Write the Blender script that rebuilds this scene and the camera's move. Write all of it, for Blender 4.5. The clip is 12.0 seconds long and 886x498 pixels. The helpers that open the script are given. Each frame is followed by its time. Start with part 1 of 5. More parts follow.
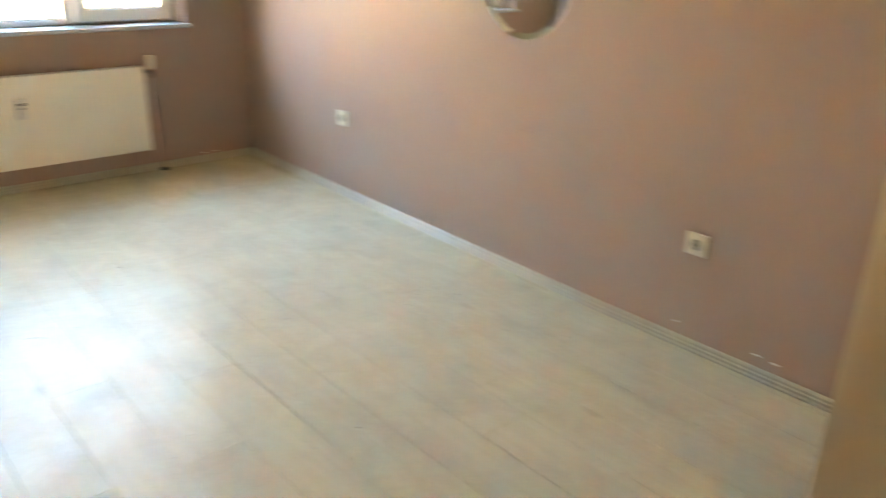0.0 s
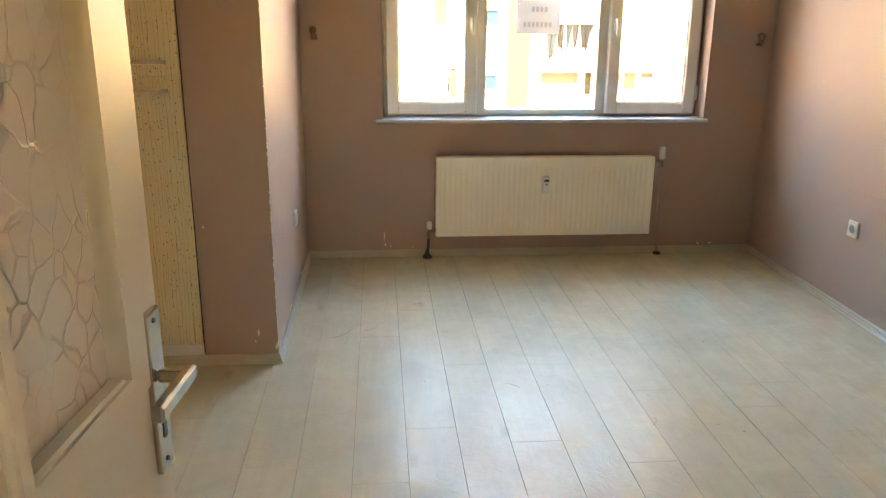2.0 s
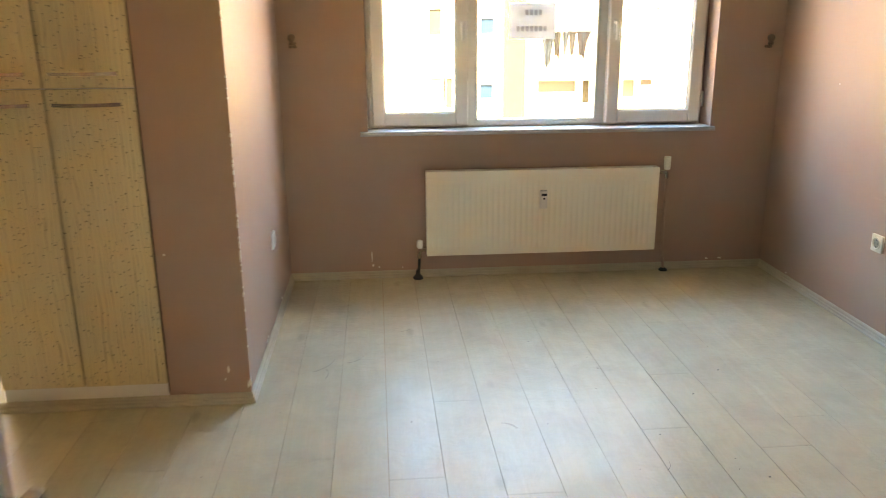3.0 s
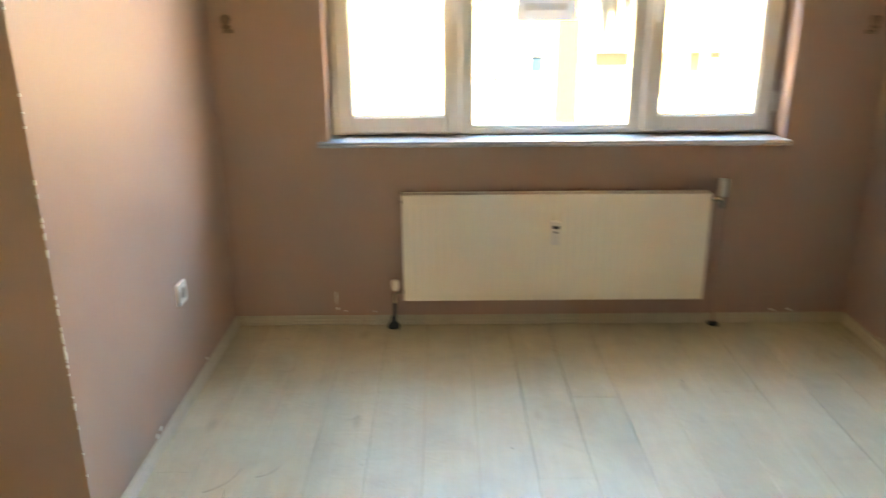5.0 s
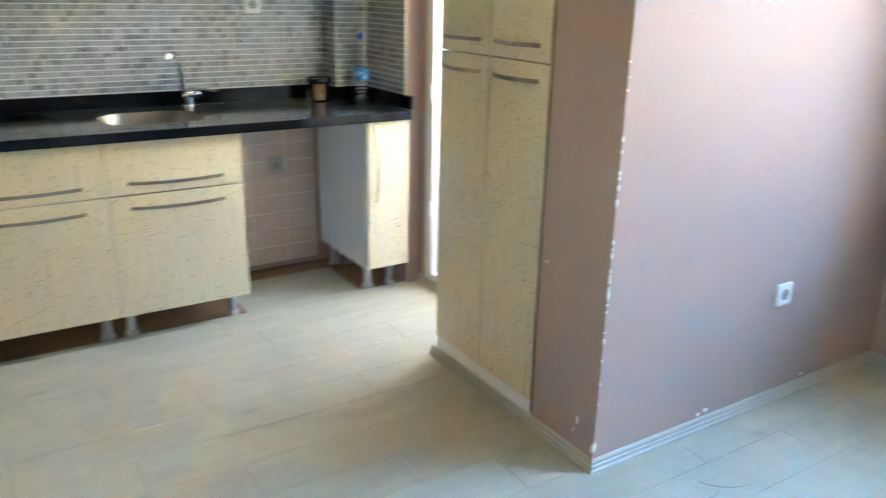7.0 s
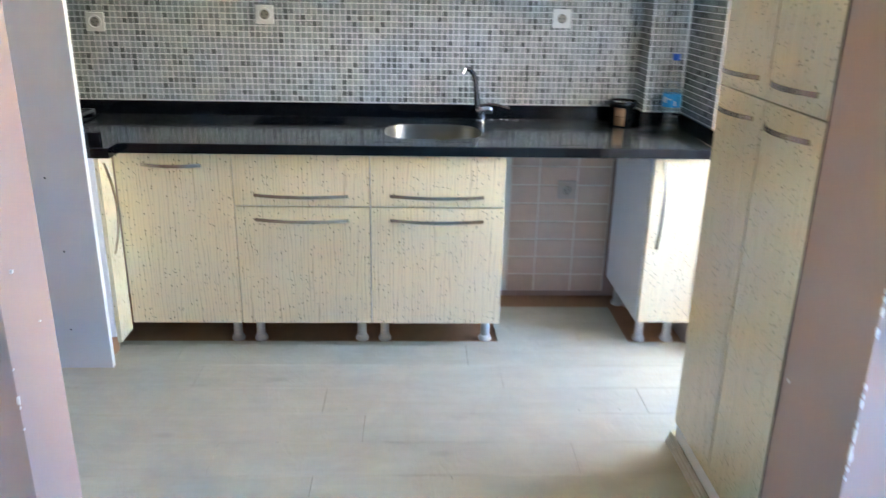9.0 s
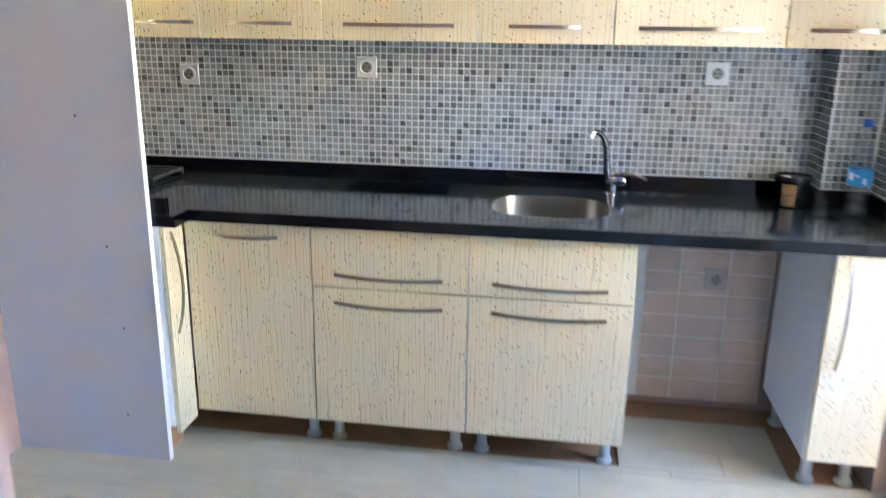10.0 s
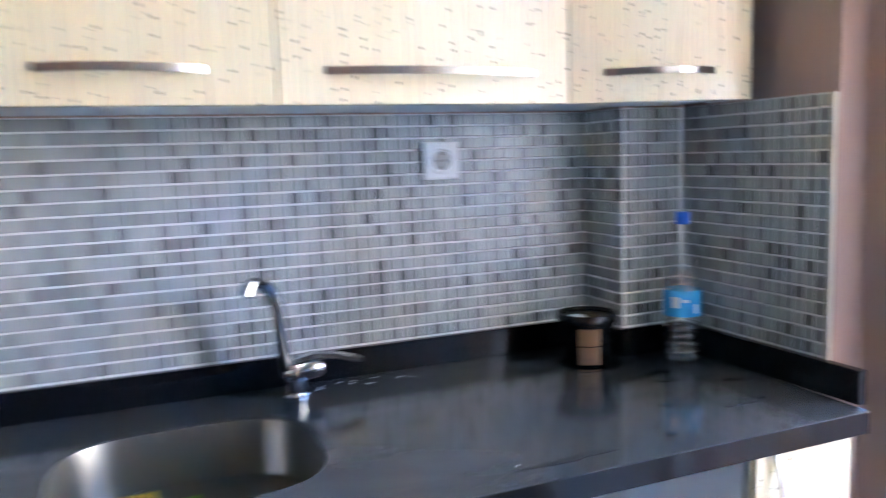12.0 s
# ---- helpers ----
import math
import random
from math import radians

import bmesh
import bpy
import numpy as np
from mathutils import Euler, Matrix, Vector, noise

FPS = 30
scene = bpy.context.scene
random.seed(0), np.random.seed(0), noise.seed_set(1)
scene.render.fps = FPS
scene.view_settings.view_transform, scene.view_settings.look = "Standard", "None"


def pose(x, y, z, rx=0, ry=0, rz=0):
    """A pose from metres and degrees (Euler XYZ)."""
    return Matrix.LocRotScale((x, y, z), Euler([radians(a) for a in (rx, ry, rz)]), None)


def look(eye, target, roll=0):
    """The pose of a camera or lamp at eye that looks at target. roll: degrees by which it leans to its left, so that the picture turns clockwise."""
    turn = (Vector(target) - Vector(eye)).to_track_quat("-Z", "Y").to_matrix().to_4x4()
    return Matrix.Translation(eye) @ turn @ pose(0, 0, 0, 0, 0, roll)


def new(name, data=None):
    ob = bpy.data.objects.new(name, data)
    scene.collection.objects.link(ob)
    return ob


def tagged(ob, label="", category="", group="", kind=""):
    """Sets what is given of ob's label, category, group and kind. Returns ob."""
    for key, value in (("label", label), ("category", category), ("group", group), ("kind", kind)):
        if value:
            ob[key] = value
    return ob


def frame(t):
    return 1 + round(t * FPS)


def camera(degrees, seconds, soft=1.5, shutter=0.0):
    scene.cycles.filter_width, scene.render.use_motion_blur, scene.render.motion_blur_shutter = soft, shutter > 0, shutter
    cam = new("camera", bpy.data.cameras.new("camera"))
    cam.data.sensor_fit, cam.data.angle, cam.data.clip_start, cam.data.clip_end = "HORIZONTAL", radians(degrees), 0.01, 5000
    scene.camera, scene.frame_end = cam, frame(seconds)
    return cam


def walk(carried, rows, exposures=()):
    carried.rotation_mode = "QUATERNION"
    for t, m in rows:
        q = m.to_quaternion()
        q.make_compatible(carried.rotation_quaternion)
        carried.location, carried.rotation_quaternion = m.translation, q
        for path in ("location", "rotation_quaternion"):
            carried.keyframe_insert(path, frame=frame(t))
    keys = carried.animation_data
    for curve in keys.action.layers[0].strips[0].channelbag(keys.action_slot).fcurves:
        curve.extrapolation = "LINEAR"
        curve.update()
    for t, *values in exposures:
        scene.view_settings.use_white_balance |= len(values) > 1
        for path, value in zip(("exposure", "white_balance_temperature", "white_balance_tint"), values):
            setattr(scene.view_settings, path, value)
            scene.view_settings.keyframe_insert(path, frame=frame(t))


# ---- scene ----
cam = camera(59.7, 12.0, soft=1.0, shutter=0.65)
PATH = [
    (0, (0.01, 0.252, 1.4), (1.254, 1.628, 0.652), 1.8),
    (0.5, (0.014, 0.257, 1.406), (0.868, 1.91, 0.673), 1.7),
    (1, (0.027, 0.227, 1.451), (0.522, 2.025, 0.728), 1.5),
    (1.5, (0.027, 0.19, 1.468), (0.284, 2.062, 0.814), 0.9),
    (2, (0.035, 0.193, 1.461), (0.196, 2.102, 0.889), 0.5),
    (2.5, (0.065, 0.265, 1.435), (0.205, 2.187, 0.899), -0.0),
    (3, (0.114, 0.501, 1.429), (0.274, 2.418, 0.882), -0.4),
    (3.2, (0.137, 0.605, 1.444), (0.314, 2.516, 0.881), -0.6),
    (4.8, (0.531, 1.423, 1.481), (0.631, 3.319, 0.852), -0.8),
    (5, (0.565, 1.551, 1.493), (0.564, 3.449, 0.862), -0.4),
    (5.5, (0.677, 1.742, 1.436), (0.258, 3.604, 0.84), -0.4),
    (6, (0.735, 1.844, 1.443), (-0.168, 3.525, 0.845), 0.5),
    (6.5, (0.896, 1.803, 1.426), (-0.433, 3.17, 0.826), 1.0),
    (7, (1.097, 1.824, 1.449), (-0.5, 2.843, 0.808), 1.2),
    (7.2, (1.152, 1.846, 1.481), (-0.503, 2.749, 0.816), 1.5),
    (8.8, (1.003, 2.389, 1.518), (-0.871, 2.552, 0.841), 1.2),
    (9, (0.918, 2.47, 1.521), (-0.967, 2.541, 0.857), 1.1),
    (9.5, (0.669, 2.582, 1.506), (-1.231, 2.426, 0.903), 1.0),
    (10, (0.35, 2.567, 1.509), (-1.55, 2.279, 0.955), 0.8),
    (10.2, (0.24, 2.554, 1.508), (-1.67, 2.241, 1.003), 0.6),
    (10.5, (0.044, 2.52, 1.497), (-1.887, 2.21, 1.08), 0.3),
    (11, (-0.356, 2.48, 1.489), (-2.326, 2.293, 1.2), -0.3),
    (11.5, (-0.75, 2.459, 1.42), (-2.728, 2.634, 1.18), -1.1),
    (12, (-1.128, 2.473, 1.364), (-2.963, 3.231, 1.125), -1.9),
]
EXPOSURES = [(0.0, 5.34, 13300, 14), (0.5, 4.82, 16200, 19), (1.5, 4.76, 13900, 17), (3.0, 4.82, 14000, 18), (5.0, 4.9, 13600, 16), (5.5, 4.98, 12200, 12), (6.0, 5.15, 9200, 4), (6.5, 5.37, 6950, 0), (7.2, 5.52, 6700, 4), (8.8, 5.62, 6050, 9), (10.5, 5.58, 5700, 14), (11.5, 5.7, 5350, 16), (12.0, 5.6, 5350, 17)]
walk(cam, [(t, look(eye, target, roll)) for t, eye, target, roll in PATH], EXPOSURES)

# ---- world, sun, sky light ----
world = bpy.data.worlds.new("world")
scene.world = world
world.use_nodes = True
wn = world.node_tree
sky = wn.nodes.new("ShaderNodeTexSky")
sky.sky_type = "NISHITA"
sky.sun_disc = False
sky.sun_elevation = radians(48)
sky.sun_rotation = radians(200)
wn.links.new(sky.outputs[0], wn.nodes["Background"].inputs[0])
wn.nodes["Background"].inputs[1].default_value = 0.24

sun = new("sun", bpy.data.lights.new("sun", "SUN"))
sun.data.energy, sun.data.angle, sun.data.color = 5.0, radians(0.5), (1.0, 0.93, 0.82)
sun.matrix_world = look((-3.4, -9.4, 11.1), (0, 0, 0))


def added_sky_lamp(name, matrix, wide, high, watts, colour):
    """Adds an area lamp that stands in for skylight at an opening."""
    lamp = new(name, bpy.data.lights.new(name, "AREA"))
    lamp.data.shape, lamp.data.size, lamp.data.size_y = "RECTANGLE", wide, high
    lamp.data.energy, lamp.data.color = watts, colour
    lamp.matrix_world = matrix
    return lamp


# Unseen lamp outside the window, added to strengthen skylight and floor glare.
added_sky_lamp("window_sky_fill_lamp", look((1.06, 6.45, 2.42), (1.06, 2.9, 0.0)), 2.4, 1.30, 9.5, (0.10, 0.40, 1.0))
# Lamp added at the balcony doorway to brighten the kitchen corner.
added_sky_lamp("balcony_sky_fill_lamp", look((-1.71, 3.955, 1.22), (-2.15, 2.6, 1.0)), 0.58, 0.70, 0.13, (0.72, 0.87, 1.0))


# ---- materials ----
def nodes_of(name):
    m = bpy.data.materials.new(name)
    m.use_nodes = True
    t = m.node_tree
    return m, t, t.nodes["Principled BSDF"]


def nd(t, kind, **sockets):
    n = t.nodes.new(kind)
    for key, value in sockets.items():
        n.inputs[key].default_value = value
    return n


def mapped(t, scale):
    g = t.nodes.new("ShaderNodeNewGeometry")
    v = t.nodes.new("ShaderNodeVectorMath")
    v.operation = "MULTIPLY"
    v.inputs[1].default_value = scale
    t.links.new(g.outputs["Position"], v.inputs[0])
    return v.outputs[0]


def noise_of(t, scale, size=1.0, detail=4.0, rough=0.55, distort=0.0):
    n = nd(t, "ShaderNodeTexNoise", Scale=size, Detail=detail, Roughness=rough, Distortion=distort)
    t.links.new(mapped(t, scale), n.inputs["Vector"])
    return n.outputs["Fac"]


def ramp(t, fac, stops):
    r = t.nodes.new("ShaderNodeValToRGB")
    e = r.color_ramp.elements
    while len(e) < len(stops):
        e.new(0.5)
    for el, (p, c) in zip(e, stops):
        el.position, el.color = p, (*c, 1) if len(c) == 3 else c
    t.links.new(fac, r.inputs[0])
    return r.outputs[0]


def mixed(t, fac, a, b, blend="MIX"):
    m = t.nodes.new("ShaderNodeMix")
    m.data_type, m.blend_type = "RGBA", blend
    for sock, v in ((m.inputs[0], fac), (m.inputs[6], a), (m.inputs[7], b)):
        if isinstance(v, (int, float)):
            sock.default_value = v
        elif isinstance(v, tuple):
            sock.default_value = (*v, 1)
        else:
            t.links.new(v, sock)
    return m.outputs[2]


def mathn(t, op, a, b=0.5):
    m = t.nodes.new("ShaderNodeMath")
    m.operation = op
    for sock, v in zip(m.inputs, (a, b)):
        if isinstance(v, (int, float)):
            sock.default_value = v
        else:
            t.links.new(v, sock)
    return m.outputs[0]


def bumped(t, p, height, strength, distance=0.002, invert=False):
    b = nd(t, "ShaderNodeBump", Strength=strength, Distance=distance)
    b.invert = invert
    t.links.new(height, b.inputs["Height"])
    t.links.new(b.outputs[0], p.inputs["Normal"])


def simple(name, base, rough=0.5, metal=0.0, var=0.15, size=6.0, bump=0.0, fine=120.0, coat=0.0, spec=0.5):
    m, t, p = nodes_of(name)
    big = noise_of(t, (1, 1, 1), size)
    t.links.new(mixed(t, big, tuple(min(1, c * (1 + var)) for c in base), tuple(c * (1 - var) for c in base)), p.inputs["Base Color"])
    p.inputs["Metallic"].default_value = metal
    p.inputs["Coat Weight"].default_value = coat
    p.inputs["Specular IOR Level"].default_value = spec
    small = noise_of(t, (1, 1, 1), fine, 3)
    r = t.nodes.new("ShaderNodeMapRange")
    r.inputs["To Min"].default_value, r.inputs["To Max"].default_value = rough * 0.8, min(1, rough * 1.2)
    t.links.new(small, r.inputs[0])
    t.links.new(r.outputs[0], p.inputs["Roughness"])
    if bump:
        bumped(t, p, small, bump)
    return m


def paint_material():
    m, t, p = nodes_of("pink_wall_paint")
    cloud = noise_of(t, (1, 1, 1), 1.6, 5)
    roll = noise_of(t, (1, 1, 1), 140, 4)
    col = mixed(t, cloud, (0.450, 0.315, 0.260), (0.405, 0.276, 0.224))
    smear = ramp(t, noise_of(t, (1, 1, 0.5), 3.5, 6, 0.7), [(0.62, (0, 0, 0)), (0.78, (1, 1, 1))])
    col = mixed(t, mathn(t, "MULTIPLY", smear, 0.14), col, (0.34, 0.225, 0.18))
    t.links.new(col, p.inputs["Base Color"])
    p.inputs["Roughness"].default_value = 0.50
    p.inputs["Specular IOR Level"].default_value = 0.3
    bumped(t, p, roll, 0.12, 0.001)
    return m


def laminate_material():
    m, t, p = nodes_of("whitewashed_laminate")
    info = t.nodes.new("ShaderNodeObjectInfo")
    grain = noise_of(t, (26, 1.6, 20), 1.0, 7, 0.65, 0.6)
    fine = noise_of(t, (160, 6, 60), 1.0, 4, 0.6)
    dirt = noise_of(t, (1.3, 1, 1), 3.6, 7, 0.68, 0.5)
    col = ramp(t, grain, [(0.3, (0.558, 0.508, 0.365)), (0.55, (0.592, 0.542, 0.398)), (0.75, (0.62, 0.575, 0.428))])
    col = mixed(t, mathn(t, "MULTIPLY", fine, 0.10), col, (0.40, 0.35, 0.27))
    col = mixed(t, mathn(t, "MULTIPLY", info.outputs["Random"], 0.30), col, (0.52, 0.46, 0.36))
    col = mixed(t, mathn(t, "MULTIPLY", ramp(t, dirt, [(0.40, (0, 0, 0)), (0.66, (1, 1, 1))]), 0.36), col, (0.39, 0.34, 0.265))
    knots = nd(t, "ShaderNodeTexVoronoi", Scale=1.0)
    t.links.new(mapped(t, (5.5, 2.3, 1)), knots.inputs["Vector"])
    knot = ramp(t, knots.outputs["Distance"], [(0.0, (1, 1, 1)), (0.07, (0.6, 0.6, 0.6)), (0.13, (0, 0, 0))])
    col = mixed(t, mathn(t, "MULTIPLY", knot, 0.50), col, (0.36, 0.31, 0.24))
    t.links.new(col, p.inputs["Base Color"])
    # dried mop streaks leave a dull film in low relief
    swirl = noise_of(t, (5, 7, 1), 1.6, 5, 0.6, 3.5)
    wiped = noise_of(t, (2.2, 2.8, 1), 1.6, 5, 0.6, 2.6)
    streak = mathn(t, "ABSOLUTE", mathn(t, "SUBTRACT", wiped, 0.5))
    streak = ramp(t, streak, [(0.0, (1, 1, 1)), (0.05, (0.4, 0.4, 0.4)), (0.11, (0, 0, 0))])
    patch = ramp(t, noise_of(t, (1, 1, 1), 2.1, 3), [(0.48, (0, 0, 0)), (0.60, (1, 1, 1))])
    streak = mathn(t, "MULTIPLY", streak, patch)
    film = mathn(t, "ADD", mathn(t, "MULTIPLY", swirl, 1.0), mathn(t, "MULTIPLY", fine, 0.05))
    rough = t.nodes.new("ShaderNodeMapRange")
    rough.inputs["To Min"].default_value, rough.inputs["To Max"].default_value = 0.255, 0.273
    t.links.new(streak, rough.inputs[0])
    t.links.new(rough.outputs[0], p.inputs["Roughness"])
    gloss = t.nodes.new("ShaderNodeMapRange")
    gloss.inputs["From Min"].default_value, gloss.inputs["From Max"].default_value = 0.36, 0.64
    gloss.inputs["To Min"].default_value, gloss.inputs["To Max"].default_value = 0.06, 0.21
    t.links.new(noise_of(t, (1.0, 1.6, 1), 3.0, 6, 0.65, 1.5), gloss.inputs[0])
    t.links.new(gloss.outputs[0], p.inputs["Specular IOR Level"])
    bumped(t, p, film, 0.5, 0.0055)
    return m


def bamboo_material():
    m, t, p = nodes_of("cream_zebrano_laminate")
    g = t.nodes.new("ShaderNodeNewGeometry")
    sep = t.nodes.new("ShaderNodeSeparateXYZ")
    t.links.new(g.outputs["Position"], sep.inputs[0])
    across = mathn(t, "ADD", sep.outputs[0], sep.outputs[1])
    comb = t.nodes.new("ShaderNodeCombineXYZ")
    t.links.new(across, comb.inputs[0])
    t.links.new(sep.outputs[2], comb.inputs[1])

    def scaled(x, y):
        v = t.nodes.new("ShaderNodeVectorMath")
        v.operation = "MULTIPLY"
        v.inputs[1].default_value = (x, y, 1)
        t.links.new(comb.outputs[0], v.inputs[0])
        return v.outputs[0]

    def streaks(x, y, detail=3.0):
        n = nd(t, "ShaderNodeTexNoise", Scale=1.0, Detail=detail)
        t.links.new(scaled(x, y), n.inputs["Vector"])
        return n.outputs["Fac"]

    cloud = streaks(22, 1.2)
    col = mixed(t, mathn(t, "MULTIPLY", cloud, 0.45), (0.82, 0.72, 0.49), (0.70, 0.60, 0.39))
    # thin wavy veins that run upright, crowding, parting and fading out
    wander = mathn(t, "ADD", mathn(t, "MULTIPLY", across, 72), mathn(t, "MULTIPLY", streaks(12, 1.1), 5.0))
    wander = mathn(t, "ADD", wander, mathn(t, "MULTIPLY", streaks(34, 6.0, 1.0), 0.7))
    off = mathn(t, "ABSOLUTE", mathn(t, "SUBTRACT", mathn(t, "FRACT", wander), 0.5))
    vein = ramp(t, off, [(0.0, (1, 1, 1)), (0.05, (0.7, 0.7, 0.7)), (0.13, (0, 0, 0))])
    strength = ramp(t, streaks(60, 4.5), [(0.34, (0.10, 0.10, 0.10)), (0.64, (0.58, 0.58, 0.58))])
    col = mixed(t, mathn(t, "MULTIPLY", vein, strength), col, (0.30, 0.22, 0.12))
    # dark pores that sit in loose clusters
    crowd = ramp(t, streaks(17, 11, 1.0), [(0.38, (0, 0, 0)), (0.48, (1, 1, 1))])
    for sx, sy, lim, rare in ((50, 38, 0.105, 0.62), (74, 52, 0.10, 0.84)):
        v = nd(t, "ShaderNodeTexVoronoi", Scale=1.0)
        v.voronoi_dimensions = "2D"
        t.links.new(scaled(sx, sy), v.inputs["Vector"])
        sepc = t.nodes.new("ShaderNodeSeparateColor")
        t.links.new(v.outputs["Color"], sepc.inputs[0])
        keep = mathn(t, "MULTIPLY", mathn(t, "GREATER_THAN", sepc.outputs[0], rare), crowd)
        dot = mathn(t, "LESS_THAN", v.outputs["Distance"], lim)
        col = mixed(t, mathn(t, "MULTIPLY", mathn(t, "MULTIPLY", keep, dot), 0.97), col, (0.04, 0.025, 0.014))
    t.links.new(col, p.inputs["Base Color"])
    p.inputs["Roughness"].default_value = 0.22
    p.inputs["Coat Weight"].default_value = 0.2
    p.inputs["Coat Roughness"].default_value = 0.08
    bumped(t, p, vein, 0.10, 0.0006)
    return m


def mosaic_material(name, per_island):
    m, t, p = nodes_of(name)
    if per_island:
        rnd = t.nodes.new("ShaderNodeNewGeometry").outputs["Random Per Island"]
    else:
        rnd = t.nodes.new("ShaderNodeObjectInfo").outputs["Random"]
    col = ramp(t, rnd, [(0.0, (0.115, 0.12, 0.115)), (0.07, (0.155, 0.16, 0.155)), (0.13, (0.225, 0.236, 0.226)), (0.45, (0.32, 0.337, 0.322)),
                        (0.75, (0.38, 0.397, 0.377)), (1.0, (0.45, 0.465, 0.447))])
    veins = noise_of(t, (45, 45, 30), 1.0, 5, 0.65, 1.5)
    col = mixed(t, mathn(t, "MULTIPLY", veins, 0.35), col, (0.22, 0.22, 0.20))
    t.links.new(col, p.inputs["Base Color"])
    p.inputs["Roughness"].default_value = 0.26
    bumped(t, p, noise_of(t, (1, 1, 1), 70, 2), 0.25, 0.002)
    return m


def granite_material(name, rough, dust):
    m, t, p = nodes_of(name)
    sp = noise_of(t, (1, 1, 1), 420, 2)
    col = ramp(t, sp, [(0.50, (0.005, 0.005, 0.006)), (0.72, (0.009, 0.009, 0.010)), (0.84, (0.04, 0.04, 0.042))])
    haze = noise_of(t, (1.5, 0.8, 1), 3.0, 5, 0.6, 0.8)
    col = mixed(t, mathn(t, "MULTIPLY", ramp(t, haze, [(0.30, (0.55, 0.55, 0.55)), (0.70, (1, 1, 1))]), dust), col, (0.40, 0.39, 0.375))
    t.links.new(col, p.inputs["Base Color"])
    p.inputs["Specular IOR Level"].default_value = 0.35 + dust
    smear = noise_of(t, (1, 1, 1), 3, 4, 0.5, 0.2)
    t.links.new(ramp(t, smear, [(0.3, (rough * 0.9,) * 3), (0.7, (rough * 1.1,) * 3)]), p.inputs["Roughness"])
    return m


def patterned_glass_material():
    m, t, p = nodes_of("crackled_pattern_glass")
    v = nd(t, "ShaderNodeTexVoronoi", Scale=1.0)
    v.feature = "DISTANCE_TO_EDGE"
    warp = nd(t, "ShaderNodeTexNoise", Scale=14.0, Detail=2.0)
    pos = mapped(t, (24, 24, 19))
    add = t.nodes.new("ShaderNodeVectorMath")
    add.operation = "ADD"
    t.links.new(pos, add.inputs[0])
    t.links.new(mapped(t, (1, 1, 1)), warp.inputs["Vector"])
    sc = t.nodes.new("ShaderNodeVectorMath")
    sc.operation = "SCALE"
    sc.inputs["Scale"].default_value = 0.9
    t.links.new(warp.outputs["Color"], sc.inputs[0])
    t.links.new(sc.outputs[0], add.inputs[1])
    t.links.new(add.outputs[0], v.inputs["Vector"])
    edge = ramp(t, v.outputs["Distance"], [(0.0, (1, 1, 1)), (0.02, (0.55, 0.55, 0.55)), (0.05, (0, 0, 0))])
    p.inputs["Base Color"].default_value = (0.76, 0.67, 0.60, 1)
    p.inputs["Transmission Weight"].default_value = 0.18
    p.inputs["Roughness"].default_value = 0.09
    p.inputs["IOR"].default_value = 1.45
    broken = ramp(t, noise_of(t, (1, 1, 1), 9, 3), [(0.42, (0.12, 0.12, 0.12)), (0.58, (1, 1, 1))])
    bumped(t, p, mathn(t, "MULTIPLY", edge, broken), 0.7, 0.0032)
    return m


PAINT = paint_material()
LAMINATE = laminate_material()
BAMBOO = bamboo_material()
TILE_A, TILE_B = mosaic_material("mosaic_tile", False), mosaic_material("mosaic_tile_joined", True)
GRANITE = granite_material("black_granite", 0.125, 0.17)
GRANITE_EDGE = granite_material("black_granite_polished", 0.10, 0.0)
PATTERN_GLASS = patterned_glass_material()
CEILING = simple("white_ceiling_paint", (0.62, 0.57, 0.49), 0.8, var=0.03, size=2)
PLASTER = simple("bare_plaster", (0.80, 0.78, 0.74), 0.9, var=0.08, size=30, bump=0.3)
SKIRT = simple("washed_wood_skirting", (0.47, 0.43, 0.345), 0.35, var=0.12, size=9, bump=0.1, fine=60)
SCREED = simple("brown_bare_subfloor", (0.34, 0.18, 0.09), 0.75, var=0.25, size=12, bump=0.3)
PVC = simple("white_pvc", (0.80, 0.77, 0.71), 0.32, var=0.04, size=5)
PVC_GREY = simple("grey_gasket", (0.10, 0.10, 0.10), 0.6, var=0.1)
MARBLE = simple("grey_marble_sill", (0.50, 0.515, 0.53), 0.25, var=0.16, size=18, bump=0.05)
ENAMEL = simple("cream_radiator_enamel", (0.93, 0.89, 0.77), 0.35, var=0.03, size=4)
STEEL = simple("brushed_nickel", (0.52, 0.47, 0.41), 0.24, metal=1.0, var=0.10, size=25)
CHROME = simple("chrome", (0.58, 0.59, 0.61), 0.07, metal=1.0, var=0.03, size=10)
TUB_BLACK = simple("glossy_black_plastic", (0.007, 0.007, 0.007), 0.20, var=0.2, spec=0.35)
# Same chrome for the spout, its dark reflections put into the base colour.
CHROME_DARK_REFLECTION = simple("chrome_dark_reflection", (0.17, 0.175, 0.19), 0.09, metal=1.0, var=0.03, size=10)
INOX = simple("stainless_sink", (0.24, 0.225, 0.20), 0.36, metal=1.0, var=0.08, size=30, bump=0.04, fine=300)
PLASTIC_WHITE = simple("white_switch_plastic", (0.80, 0.79, 0.75), 0.3, var=0.03)
PLASTIC_IVORY = simple("ivory_socket_plastic", (0.76, 0.71, 0.58), 0.35, var=0.04)
DARK = simple("dark_plastic", (0.02, 0.02, 0.02), 0.4, var=0.2)
MELAMINE = simple("white_melamine", (0.74, 0.74, 0.75), 0.4, var=0.03, size=3)
MELAMINE_GREY = simple("pale_grey_panel", (0.52, 0.52, 0.54), 0.42, var=0.04, size=2.2)
